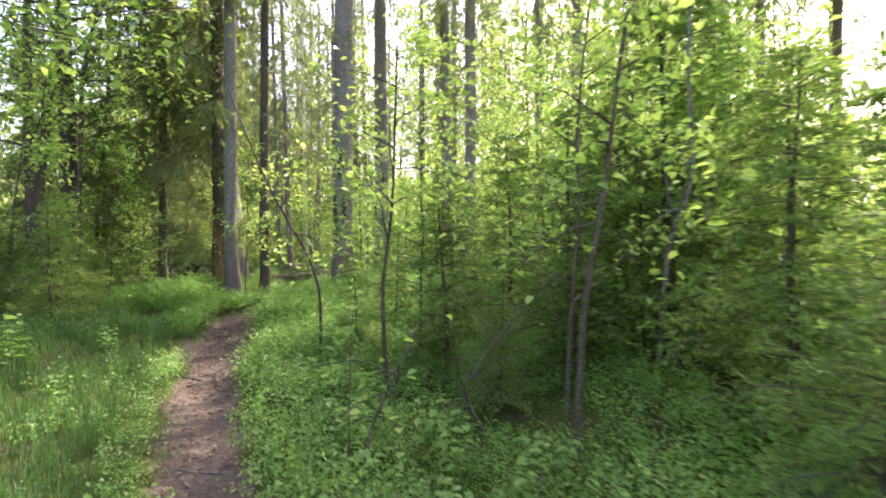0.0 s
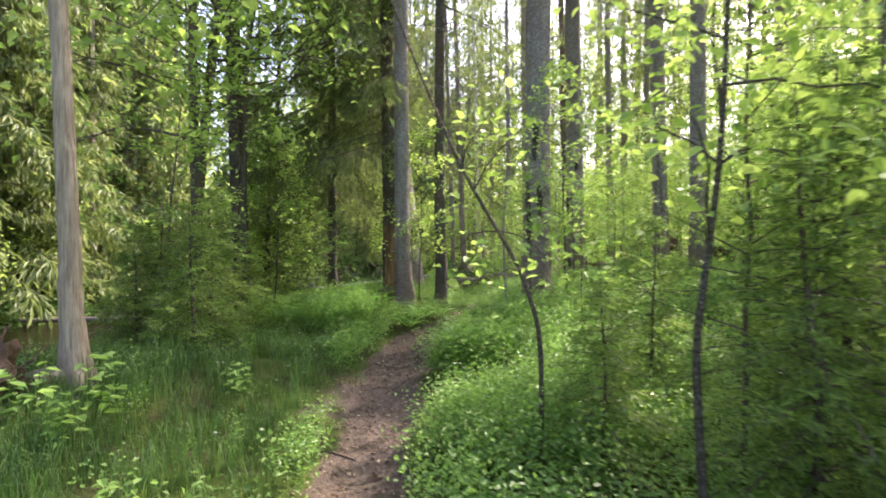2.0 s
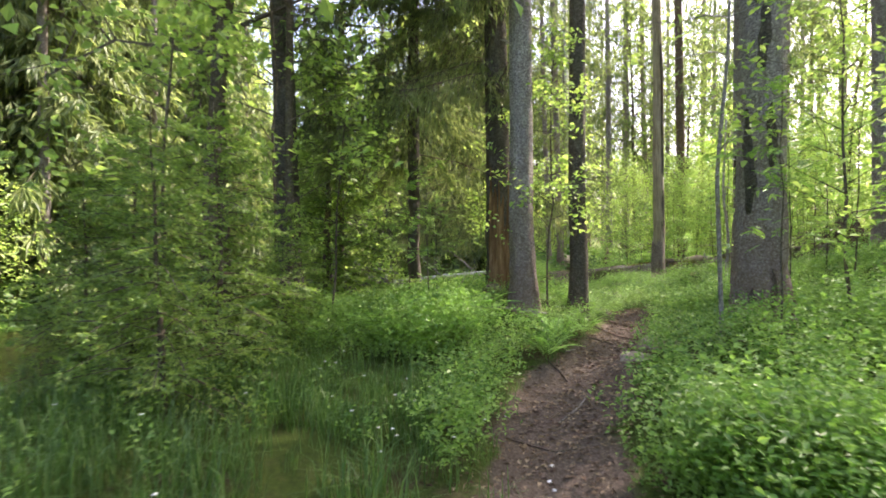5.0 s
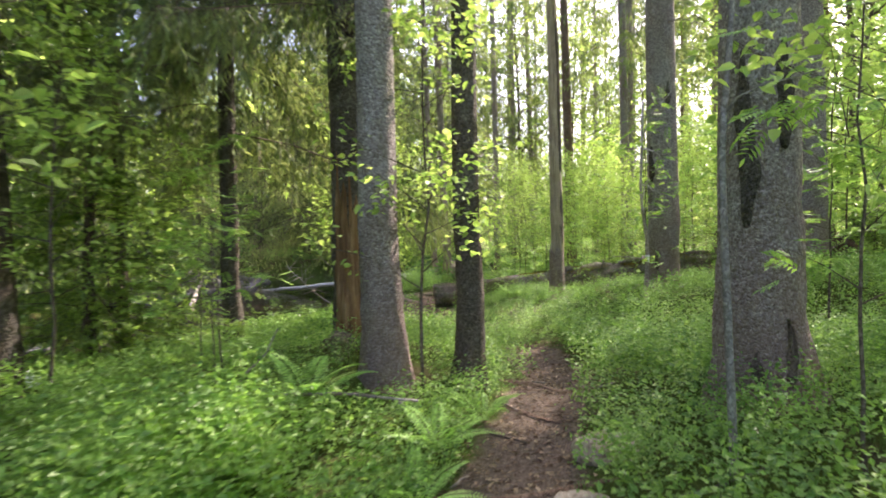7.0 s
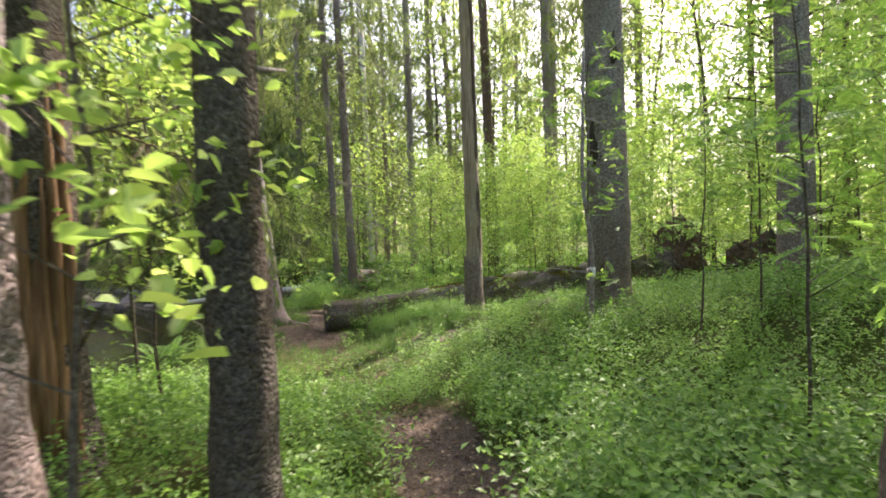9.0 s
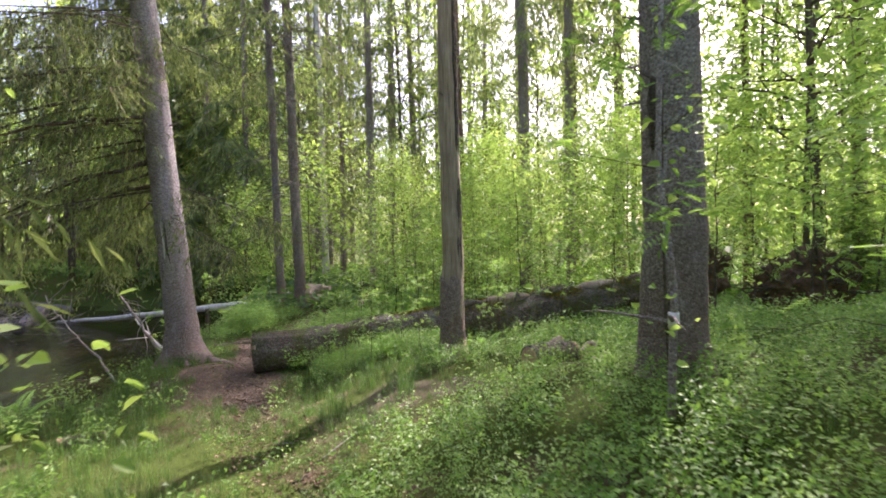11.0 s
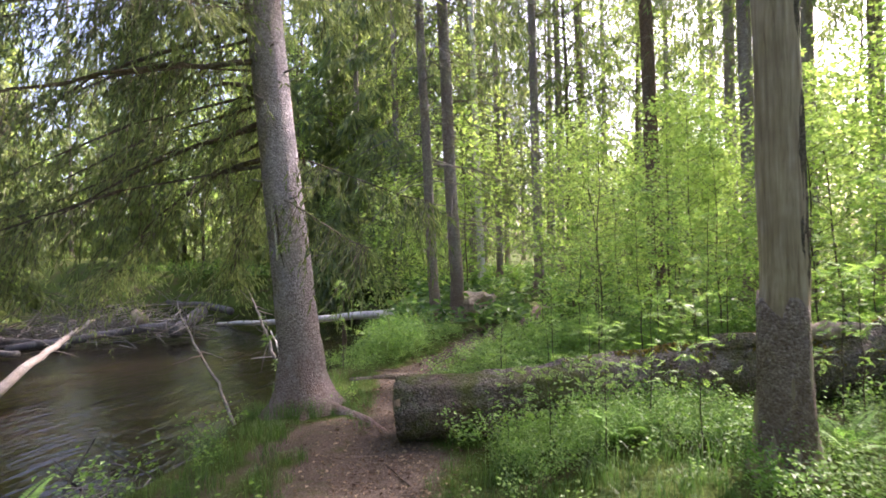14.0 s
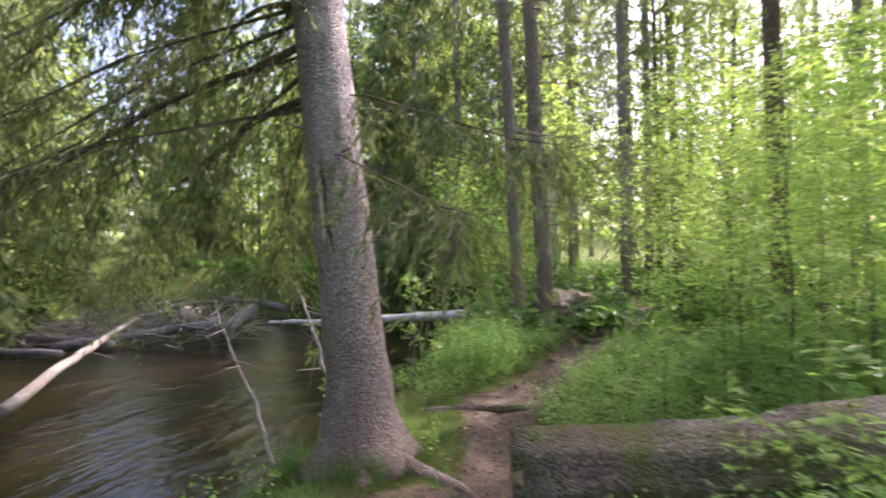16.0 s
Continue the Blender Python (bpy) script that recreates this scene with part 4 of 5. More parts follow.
crooked_stem([(-1.37, 5.9, -0.1), (-1.37, 5.9, 0.9), (-1.5, 5.9, 1.3), (-1.85, 5.85, 1.9), (-2.15, 5.8, 2.6), (-2.4, 5.7, 3.3)], (0.018, 0.006), M_DARKBARK, 801, 130, "crooked dark-stemmed sapling with pale green leaves")
crooked_stem([(-0.55, 5.0, -0.1), (-0.6, 5.0, 1.0), (-0.5, 5.0, 1.8), (-0.45, 4.9, 3.2)], (0.022, 0.008), M_DARKBARK, 802, 150, "dark-stemmed sapling with pale green leaves")
crooked_stem([(0.8, 3.45, -0.1), (0.86, 3.45, 1.0), (1.0, 3.5, 1.7), (1.12, 3.5, 2.7), (1.3, 3.4, 3.6)], (0.024, 0.01), M_TWIG, 803, 140, "crooked grey-stemmed sapling over the young spruces")
crooked_stem([(1.9, 5.0, -0.1), (2.0, 5.0, 1.2), (2.25, 5.0, 1.9), (2.2, 5.0, 2.6), (2.2, 5.0, 3.8)], (0.026, 0.012), M_GREYTWIG, 804, 60, "pale crooked stem with twisted side branches")
crooked_stem([(0.3, 3.9, 0.0), (0.1, 3.95, 0.35), (0.35, 4.0, 0.7), (0.8, 4.0, 1.2)], (0.014, 0.006), M_TWIG, 805, 0, "bare grey dead branch beside the path")
crooked_stem([(-0.5, 3.2, -0.05), (-0.45, 3.2, 0.4), (-0.2, 3.25, 0.95)], (0.011, 0.005), M_TWIG, 806, 24, "thin leaning sapling stem")
crooked_stem([(-2.45, 10.25, -0.05), (-2.5, 10.25, 1.4), (-2.42, 10.25, 2.4), (-2.4, 10.2, 3.6)], (0.02, 0.008), M_GREYTWIG, 807, 90, "thin pale stem beside the thick spruce")
tape_stem = crooked_stem([(-2.25, 15.2, -0.05), (-2.22, 15.2, 0.7), (-2.3, 15.2, 1.4), (-2.26, 15.2, 2.6)], (0.026, 0.014), M_LIGHTENEDBARK, 808, 70, "pale sapling with a white tape band in front of a spruce")

M_TAPE, nt_t, p_t = node_material("white_tape")
nt_t.links.new(ramp(nt_t, noise_tex(nt_t, 40, 3), [(0.3, (0.6, 0.6, 0.58)), (0.7, (0.82, 0.82, 0.8))]), p_t.inputs[0])
p_t.inputs["Roughness"].default_value = 0.5
child("tape_band", tube_mesh("tape_band", [tube(np.array([(0.024, 0, z) for z in (0.5, 0.53, 0.56, 0.59)]), [0.03, 0.031, 0.031, 0.03], 14, 0.03, 3)], M_TAPE), tape_stem, "white tape band")

# ---- ferns ----
def frond_mesh(length, seed):
    g = np.random.default_rng(seed)
    t = np.linspace(0.12, 1, 22)
    line = np.stack([length * t, np.zeros(22), length * (0.75 * t - 0.7 * t * t)], -1)
    at, al, ln = [], [], []
    for i, tt in enumerate(t):
        w = length * 0.3 * math.sin(min(1, (tt - 0.05) * 1.6) * 1.5) * (1.12 - tt)
        for s in (-1, 1):
            tip = np.array([0.35, s * 1.0, -0.15])
            for q in range(5):
                at.append(line[i] + unit(tip) * w * q / 5)
                for s2 in (0,):
                    al.append(unit(tip) + np.array([0.7 * (1 if q % 2 else -0.2), 0, 0]) * 0.6)
                ln.append(w * 0.42 * (1.1 - q / 6) + 0.012)
    at, al, ln = np.array(at), np.array(al), np.array(ln)
    v, f = leaf_quads(at, al, np.tile([0, 0, 1.0], (len(at), 1)), ln, ln * 0.42, 0.05)
    return mesh_np("frond", v, f, M_FERN)


FROND = [frond_mesh(0.62, 850 + i) for i in range(2)]
for i, (x, y, s) in enumerate([(-3.8, 9.85, 0.55), (-3.85, 10.45, 0.6), (-3.7, 10.95, 0.55), (-5.3, 9.8, 0.9), (-7.75, 17.3, 0.75), (-4.7, 10.6, 0.8), (-7.6, 16.7, 0.8), (-3.4, 20.9, 0.8), (-4.2, 21.3, 0.8), (-4.4, 19.05, 0.55), (-3.1, 18.95, 0.6), (-2.2, 20.9, 0.85), (-3.0, 21.4, 0.9), (-1.2, 20.9, 0.8), (-5.1, 22.1, 0.7)]):
    root = new("fern")
    root.matrix_world = at_ground(x, y, i * 50, s)
    tagged(root, "pale green fern with arching fronds among bilberries", "fern", "ferns")
    for k in range(7):
        ob = child("frond", FROND[k % 2], root)
        ob.rotation_euler, ob.location = (0, -radians(18 + 9 * (k % 3)), k * 0.92), (0, 0, 0.02)

# ---- broad-leaved herbs ----
def herb_meshes(seed):
    g = np.random.default_rng(seed)
    stems, at, al = [], [], []
    for k in range(4):
        a, h = g.uniform(0, 6.28), g.uniform(0.25, 0.5)
        tip = np.array([math.cos(a) * 0.12, math.sin(a) * 0.12, h])
        stems.append(tube(bent((0, 0, -0.03), tip, 5, -0.02, 0.008, seed + k), np.linspace(0.004, 0.002, 5), 5))
        for q in range(7):
            b = a + q * 2.4
            at.append(tip * (0.45 + 0.55 * q / 6))
            al.append((math.cos(b), math.sin(b), g.uniform(-0.3, 0.35)))
    n = len(at)
    size = g.uniform(0.06, 0.11, n)
    return (tube_mesh("stem", stems, M_GRASS), mesh_np("foliage", *leaf_shapes(np.array(at), np.array(al), np.tile([0, 0, 1.0], (n, 1)), size, size * 0.62), M_ROWAN))


HERBS = [herb_meshes(870 + i) for i in range(3)]
for i, (x, y, s) in enumerate([(-4.3, 5.25, 1.25), (-4.55, 5.0, 1.1), (-4.1, 4.9, 1.0), (-0.35, 2.9, 0.9), (0.0, 2.6, 0.8), (0.35, 2.85, 0.9), (0.1, 3.2, 1.0), (0.6, 3.1, 0.85), (-0.1, 3.6, 1.0), (-0.75, 3.7, 0.9),
                               (0.25, 2.2, 0.75), (-0.55, 4.3, 1.0), (-3.2, 4.5, 0.7), (-3.9, 6.2, 0.9), (-4.4, 10.1, 0.9), (-4.7, 9.9, 1.0), (-7.0, 16.5, 0.8)]):
    thing("herb", "broad-leaved green woodland herb beside the path", "herb", list(zip(("stem", "foliage"), HERBS[i % 3])), at_ground(x, y, i * 83, s), "herbs")

# ---- river: log jam, white log, fallen branches ----
def pole(name, a, b, r0, r1, mat, text, cat, sag=0.0, seed=0, twigs=0, group=""):
    root = thing(name, text, cat, [("pole", tube_mesh("pole", [tube(bent(a, b, 16, sag, 0.004 * float(np.linalg.norm(np.array(a) - np.array(b))), seed), np.linspace(r0, r1, 16), 10, 0.1, seed)], mat))], Matrix.Identity(4), group)
    g = np.random.default_rng(seed)
    for k in range(twigs):
        c = np.array(a) + (np.array(b) - np.array(a)) * g.uniform(0.2, 0.95)
        e = c + unit(g.normal(0, 1, 3) + np.array([0, 0, 0.3])) * g.uniform(0.2, 0.7)
        child("twig", tube_mesh("twig", [tube(bent(c, e, 4, 0, 0.02, k), np.linspace(0.012, 0.003, 4), 5)], mat), root)
    return root


white = pole("white_log", (-7.2, 25.9, 0.38), (-18, 31.5, WATER_Z + 0.02), 0.115, 0.07, M_WHITELOG, "white birch log lying out over the river, colour raised for sunlight", "log", 0.0, 11)
bm = bmesh.new()
bmesh.ops.create_icosphere(bm, subdivisions=4, radius=0.42)
for v in bm.verts:
    v.co *= 1 + 0.45 * noise.noise(v.co * 4 + Vector((3, 1, 2))) + 0.2 * noise.noise(v.co * 11)
    v.co.z *= 0.8
me = bpy.data.meshes.new("root_end")
bm.to_mesh(me)
bm.free()
me.materials.append(M_DEADWOOD)
child("root_end", me, white, "gnarled grey root end").location = (-7.05, 25.75, 0.5)
pole("fallen_branch", (-8.4, 21.2, -0.1), (-11.6, 24.6, 1.0), 0.03, 0.012, M_GREYTWIG, "thin dead spruce top slanting out over the water", "branch", 0.0, 21, 14)
pole("fallen_branch", (-9.0, 20.9, -0.5), (-12.0, 23.2, 0.8), 0.025, 0.01, M_GREYTWIG, "thin grey branch slanting out over the water", "branch", 0.0, 22, 12)
pole("fallen_branch", (-8.6, 21.8, -0.25), (-10.6, 24.0, 0.2), 0.03, 0.012, M_WHITELOG, "short pale branch slanting out over the water", "branch", 0.0, 23, 4)
pole("dead_trunk_pole", (-14.2, 21.4, -0.65), (-17.4, 26.1, 0.0), 0.1, 0.045, M_GREYTWIG, "pale dead trunk leaning against the log jam", "log", 0.0, 24, 5)
pole("drift_log", (-16.9, 28.0, -0.4), (-20.2, 25.8, -0.78), 0.13, 0.1, M_DRIFT, "grey drift log in the log jam", "log", 0.0, 25, 3, "log jam")
pole("drift_log", (-17.3, 29.9, -0.2), (-16.5, 27.9, -0.55), 0.21, 0.19, M_DRIFT, "short thick grey log end in the log jam", "log", 0.0, 26, 0, "log jam")
pole("drift_log", (-18.9, 28.9, -0.2), (-17.8, 28.0, -0.25), 0.2, 0.2, M_DEADWOOD, "short bleached log on the log jam", "log", 0.0, 27, 0, "log jam")
pole("drift_log", (-18.5, 26.2, -0.7), (-23.5, 26.4, -0.75), 0.11, 0.09, M_DRIFT, "long grey drift log low in the water", "log", 0.0, 28, 2, "log jam")
pole("drift_log", (-18.6, 25.0, -0.72), (-23.5, 24.8, -0.78), 0.09, 0.07, M_DRIFT, "drift log low in the water", "log", 0.0, 29, 2, "log jam")
pole("drift_log", (-19.0, 33.5, -0.6), (-24.5, 36.0, -0.5), 0.15, 0.1, M_DRIFT, "grey log at the far water's edge", "log", 0.0, 30, 4, "log jam")
pole("drift_log", (-14.2, 17.0, -0.7), (-19.0, 14.5, -0.72), 0.108, 0.072, M_DRIFT, "bleached log low in the river", "log", 0.0, 36, 4, "log jam")
pole("drift_log", (-11.5, 14.5, -0.72), (-14.8, 16.5, -0.7), 0.12, 0.08, M_WHITELOG, "pale log low in the river", "log", 0.0, 37, 3, "log jam")
g = np.random.default_rng(870)
u = g.random(520)
A = np.stack([-17.3 - 6.5 * u + g.normal(0, 0.7, 520), 28.6 - 1.6 * u + g.normal(0, 1.0, 520), g.uniform(WATER_Z - 0.05, -0.5, 520)], -1)
A[:, 2] += 0.85 * np.exp(-((A[:, 0] + 19.2) / 2.0) ** 2 - ((A[:, 1] - 28.3) / 1.2) ** 2) * g.random(520)
D = unit(np.stack([g.normal(0, 1, 520), g.normal(0, 0.6, 520), g.normal(0.06, 0.16, 520)], -1)) * g.uniform(0.5, 2.3, 520)[:, None]
tagged(new("drift_sticks", mesh_np("drift_sticks", *rod_quads(A, A + D, g.uniform(0.008, 0.028, 520)), M_GREYTWIG)), "tangle of grey sticks heaped on the log jam", "driftwood", kind="stuff")
A = np.stack([g.uniform(-10.2, -8.5, 60), g.uniform(17.8, 20.2, 60), g.uniform(WATER_Z, -0.7, 60)], -1)
D = unit(np.stack([g.normal(0, 1, 60), g.normal(0, 0.7, 60), g.normal(0.15, 0.2, 60)], -1)) * g.uniform(0.3, 1.1, 60)[:, None]
tagged(new("drift_sticks", mesh_np("drift_sticks", *rod_quads(A, A + D, g.uniform(0.006, 0.018, 60)), M_DRIFT)), "bare branches caught in the water by the bank", "driftwood", kind="stuff")
pole("grey_log", (-7.5, 21.1, 0.06), (-5.9, 21.75, 0.1), 0.055, 0.045, M_LOGBARK, "short grey log lying across the path", "log", 0.0, 31, 0)
pole("stick", (-5.6, 10.3, 0.62), (-4.0, 10.6, 0.62), 0.012, 0.008, M_GREYTWIG, "thin fallen stick in the bilberries", "stick", -0.05, 32, 2)
pole("bank_stake", (-8.35, 22.6, -0.2), (-8.33, 22.6, 0.55), 0.04, 0.03, M_DARKBARK, "short dark broken stake on the bank", "stake", 0.0, 33, 0)


def lump(name, at, size, mat, text, cat, seed, rough=0.35, sub=4):
    bm = bmesh.new()
    bmesh.ops.create_icosphere(bm, subdivisions=sub, radius=1.0)
    o = Vector((seed * 1.7, seed * 0.9, seed * 2.3))
    for v in bm.verts:
        k = 1 + rough * noise.noise(v.co * 1.8 + o) + rough * 0.6 * noise.noise(v.co * 5 + o)
        v.co = Vector((v.co.x * size[0], v.co.y * size[1], v.co.z * size[2])) * k
    me = bpy.data.meshes.new(name)
    bm.to_mesh(me)
    bm.free()
    me.materials.append(mat)
    ob = tagged(new(name, me), text, cat)
    ob.location = (at[0], at[1], gz(at[0], at[1]) + at[2])
    return ob


stump = thing("broken_stump", "broken grey stump of torn wood among bilberries", "stump", [], at_ground(-2.5, 17.75, 0, 0.8))
for k, (dx, dy, h, r, lx, mat) in enumerate(((-0.12, 0.08, 0.4, 0.12, 0.7, M_DEADWOOD), (0.0, 0.0, 0.36, 0.13, 1.4, M_DEADWOOD), (0.2, -0.12, 0.26, 0.12, 1.7, M_DEADWOOD))):
    child("slab", tube_mesh("slab", [tube(bent((dx, dy, -0.1), (dx + lx * h, dy - 0.1 * lx, h), 9, 0.02, 0.03, k), r * np.array([1.25, 1.2, 1.1, 1.05, 1.0, 0.92, 0.78, 0.6, 0.3]), 10, 0.5, k)], mat), stump)
def cut_log(a, b, r, mat, text):
    """A short sawn length of log with pale ends."""
    a, b = np.array(a, float), np.array(b, float)
    d = unit(b - a)
    root = thing("log_piece", text, "log", [("bark", tube_mesh("bark", [tube(bent(a, b, 10, 0.0, 0.006, 5), np.linspace(r, r * 0.92, 10), 18, 0.1, int(r * 900))], mat))], Matrix.Identity(4))
    for c, e in ((a, -d), (b, d)):
        child("cut_end", tube_mesh("cut_end", [tube(np.array([c - e * 0.03, c + e * 0.006, c + e * 0.012]), [r * 0.93, r * 0.93, r * 0.86], 18, 0.04, 6)], M_CUTEND), root, "pale tan sawn end")


M_CUTEND = wood_material("fresh_cut_wood", (0.22, 0.14, 0.08), (0.42, 0.3, 0.17), (0.58, 0.45, 0.29), 25)
cut_log((-2.76, 17.35, gz(-2.76, 17.35) + 0.1), (-2.3, 17.58, gz(-2.3, 17.58) + 0.1), 0.15, M_LOGBARK, "short sawn log with a tan end among bilberries")
cut_log((-6.62, 16.95, gz(-6.62, 16.95) + 0.04), (-6.9, 16.75, gz(-6.9, 16.75) + 0.03), 0.05, M_LOGBARK, "small sawn stick of wood lying in bank grass")
clump = thing("root_clump", "dark reddish clump of torn roots and earth on the bank", "root clump", [], at_ground(-5.55, 5.2))
bm = bmesh.new()
bmesh.ops.create_icosphere(bm, subdivisions=4, radius=1.0)
for v in bm.verts:
    k = 1 + 0.5 * noise.noise(v.co * 2.2 + Vector((5, 3, 7))) + 0.3 * noise.noise(v.co * 7)
    v.co = Vector((v.co.x * 0.42, v.co.y * 0.36, v.co.z * 0.34 + 0.12)) * k
me = bpy.data.meshes.new("earth")
bm.to_mesh(me)
bm.free()
me.materials.append(M_EARTH)
child("earth", me, clump)
g = np.random.default_rng(77)
for k in range(34):
    a, e = g.uniform(0, 6.28), g.uniform(-0.1, 1.2)
    d = np.array([math.cos(a) * math.cos(e), math.sin(a) * math.cos(e), math.sin(e)])
    q = bent(d * 0.25 + [0, 0, 0.12], d * g.uniform(0.45, 0.85) + [0, 0, g.uniform(-0.15, 0.15)], 6, 0.05, 0.035, k)
    child("root", tube_mesh("root", [tube(q, np.linspace(g.uniform(0.012, 0.03), 0.004, 6), 6, 0.1, k)], M_REDBARK), clump)
lump("rock", (-2.95, 10.75, 0.02), (0.2, 0.16, 0.11), M_DEADWOOD, "worn grey stone at the edge of the path", "rock", 5, 0.2, 3)
lump("rock", (-3.1, 10.1, 0.0), (0.14, 0.11, 0.06), M_DEADWOOD, "small grey stone in the path", "rock", 6, 0.2, 3)
lump("burl", (-5.0, 11.75, 0.08), (0.14, 0.12, 0.12), M_LOGBARK, "mossy rounded burl at the foot of a trunk", "burl", 7, 0.15, 3)
for k, (x, y, a, ln) in enumerate(((-3.2, 10.3, 20, 0.9), (-3.3, 11.4, -10, 0.8), (-3.45, 12.2, 35, 0.9))):
    c, d = np.array([x, y, 0.0]), np.array([math.cos(radians(a)), math.sin(radians(a)), 0])
    q = np.stack([c + d * ln * t for t in np.linspace(-0.5, 0.5, 9)])
    q[:, 2] = ground(q[:, 0], q[:, 1]) + np.array([-0.05, -0.02, -0.008, -0.004, -0.004, -0.006, -0.01, -0.025, -0.05])
    tagged(new("surface_root", tube_mesh("surface_root", [tube(q, [0.02, 0.026, 0.03, 0.03, 0.028, 0.026, 0.024, 0.02, 0.014], 8, 0.15, k)], M_REDBARK)), "worn root crossing the footpath", "root", "path roots")

# ---- the forest further off ----
g = np.random.default_rng(400)
FAR_TRUNK = [trunk_mesh(22, r, (0, 0), 410 + i, m, 1.3, sides=12) for i, (r, m) in enumerate(((0.13, M_SPRUCE), (0.17, M_SPRUCE), (0.11, M_REDBARK), (0.15, M_SPRUCE)))]
FAR_CROWN = [spruce_crown(22, z, 2.5, 420 + i, 60, 30, 3, 0.36, 0.17, False) for i, z in enumerate((1.5, 4.0, 8.0))]


def bare_boughs(h0, h1, n, reach, seed):
    """Long bare grey boughs that sag and fork round a trunk."""
    g = np.random.default_rng(seed)
    A, B, W = [], [], []
    for i in range(n):
        z, a = g.uniform(h0, h1), g.uniform(0, 6.28)
        r = reach * g.uniform(0.5, 1.1)
        d = np.array([math.cos(a), math.sin(a), 0])
        q = [np.array([0, 0, z]) + d * r * t + np.array([0, 0, -r * (0.15 + 0.35 * t) * t]) for t in (0.03, 0.3, 0.65, 1)]
        for u, w, k in zip(q[:-1], q[1:], (0.013, 0.009, 0.005)):
            A.append(u), B.append(w), W.append(k)
        for j in range(5):
            c = q[1] + (q[3] - q[1]) * g.random()
            A.append(c), B.append(c + unit(d + g.normal(0, 0.7, 3)) * r * 0.25), W.append(0.004)
    return mesh_np("dead_boughs", *rod_quads(np.array(A), np.array(B), np.array(W)), M_GREYTWIG)


BOUGHS = [bare_boughs(1.2, 9, 70, 1.9, 415 + i) for i in range(2)]
DENSE_CROWN = [spruce_crown(17, 0.6, 3.0, 425 + i, 58, 54, 3, 0.48, 0.22, False) for i in range(2)]
NEAR_BIRCH = [broadleaf(12, 446 + i, 38, 4600, 0.105, spread=0.22, low=0.34, stem_r=0.07, clump=0.12, shape=leaf_shapes) for i in range(2)]
FAR_LEAF = [broadleaf(4.5, 430 + i, 26, 1700, 0.14, spread=0.36, low=0.06, stem_r=0.02, clump=0.22) for i in range(3)]
NEAR_BUSH = [broadleaf(4.2, 436 + i, 30, 3300, 0.085, spread=0.36, low=0.06, stem_r=0.018, clump=0.22) for i in range(2)]
BIRCH = [broadleaf(13, 440 + i, 34, 2300, 0.19, spread=0.24, low=0.22, stem_r=0.09, clump=0.16) for i in range(2)]
taken = [(-4.4, 11.3), (-2.1, 11), (-1.9, 16), (-7.6, 20), (-3.5, 18.7)]
count = 0
while count < 30:
    x, y = g.uniform(-14, 26), g.uniform(0, 56)
    off = x - float(shore(y))
    if off < 1.5 or (abs(x + 3) < 8 and y < 33) or (x < 7 and y < 3) or min(math.hypot(x - a, y - b) for a, b in taken) < 1.8:
        continue
    taken.append((x, y))
    root = thing("spruce_tree", "tall straight spruce in the forest further off", "tree", [("trunk", FAR_TRUNK[count % 4])], at_ground(x, y, g.uniform(0, 360), g.uniform(0.85, 1.2)), "forest spruces")
    crowned(root, FAR_CROWN[int(g.integers(0, 2)) if off < 0 else int(g.integers(0, 3))])
    count += 1
for k in range(56):
    y = -6 + k * 0.7 + g.uniform(-0.6, 0.6)
    x = float(far_shore(y)) - g.uniform(1.2, 5.5)
    root = thing("spruce_tree", "dark spruce with low boughs on the far river bank", "tree", [("trunk", FAR_TRUNK[k % 4])], at_ground(x, y, g.uniform(0, 360), g.uniform(0.75, 1.1)), "far bank spruces")
    crowned(root, DENSE_CROWN[k % 2])
back = np.random.default_rng(401)
for k in range(38):
    y = 2 + k * 0.8 + back.uniform(-0.6, 0.6)
    x = float(far_shore(y)) - back.uniform(6, 13)
    root = thing("spruce_tree", "dark spruce standing deep in the far bank woods", "tree", [("trunk", FAR_TRUNK[k % 4])], at_ground(x, y, back.uniform(0, 360), back.uniform(0.8, 1.25)), "far bank spruces")
    crowned(root, DENSE_CROWN[k % 2])
count = 0
while count < 58:
    a, r = back.uniform(0.35, 1.15), back.uniform(22, 58)
    x, y = -4.5 - math.sin(a) * r, 14.5 + math.cos(a) * r
    if float(far_shore(y)) - 1.0 < x < float(shore(y)) + 1.0 or x < -60:
        continue
    m = at_ground(x, y, back.uniform(0, 360), back.uniform(0.8, 1.2))
    if count % 2:
        thing("birch_tree", "light green broadleaf tree in the far bank woods", "tree", list(zip(PARTS, BIRCH[count % 4 // 2])), m, "far bank birches")
    else:
        crowned(thing("spruce_tree", "dark spruce standing deep in the far bank woods", "tree", [("trunk", FAR_TRUNK[count % 4])], m, "far bank spruces"), DENSE_CROWN[count % 4 // 2])
    count += 1
# added spruces, set where their high crowns keep the sun off path and undergrowth
for k, (x, y) in enumerate([(2.9, 12.2), (0.6, 14.5), (4.8, 28), (0.4, 31), (2.7, 33), (9.2, 16.2), (8.6, 12.2), (3.1, 18.6), (7.4, 25.5), (-0.6, 35), (7.2, 15)]):
    root = thing("spruce_tree", "tall straight spruce added to shade the undergrowth", "tree", [("trunk", FAR_TRUNK[k % 4])], at_ground(x, y, k * 70, 0.9 + 0.06 * (k % 5)), "forest spruces")
    crowned(root, FAR_CROWN[2])
    taken.append((x, y))
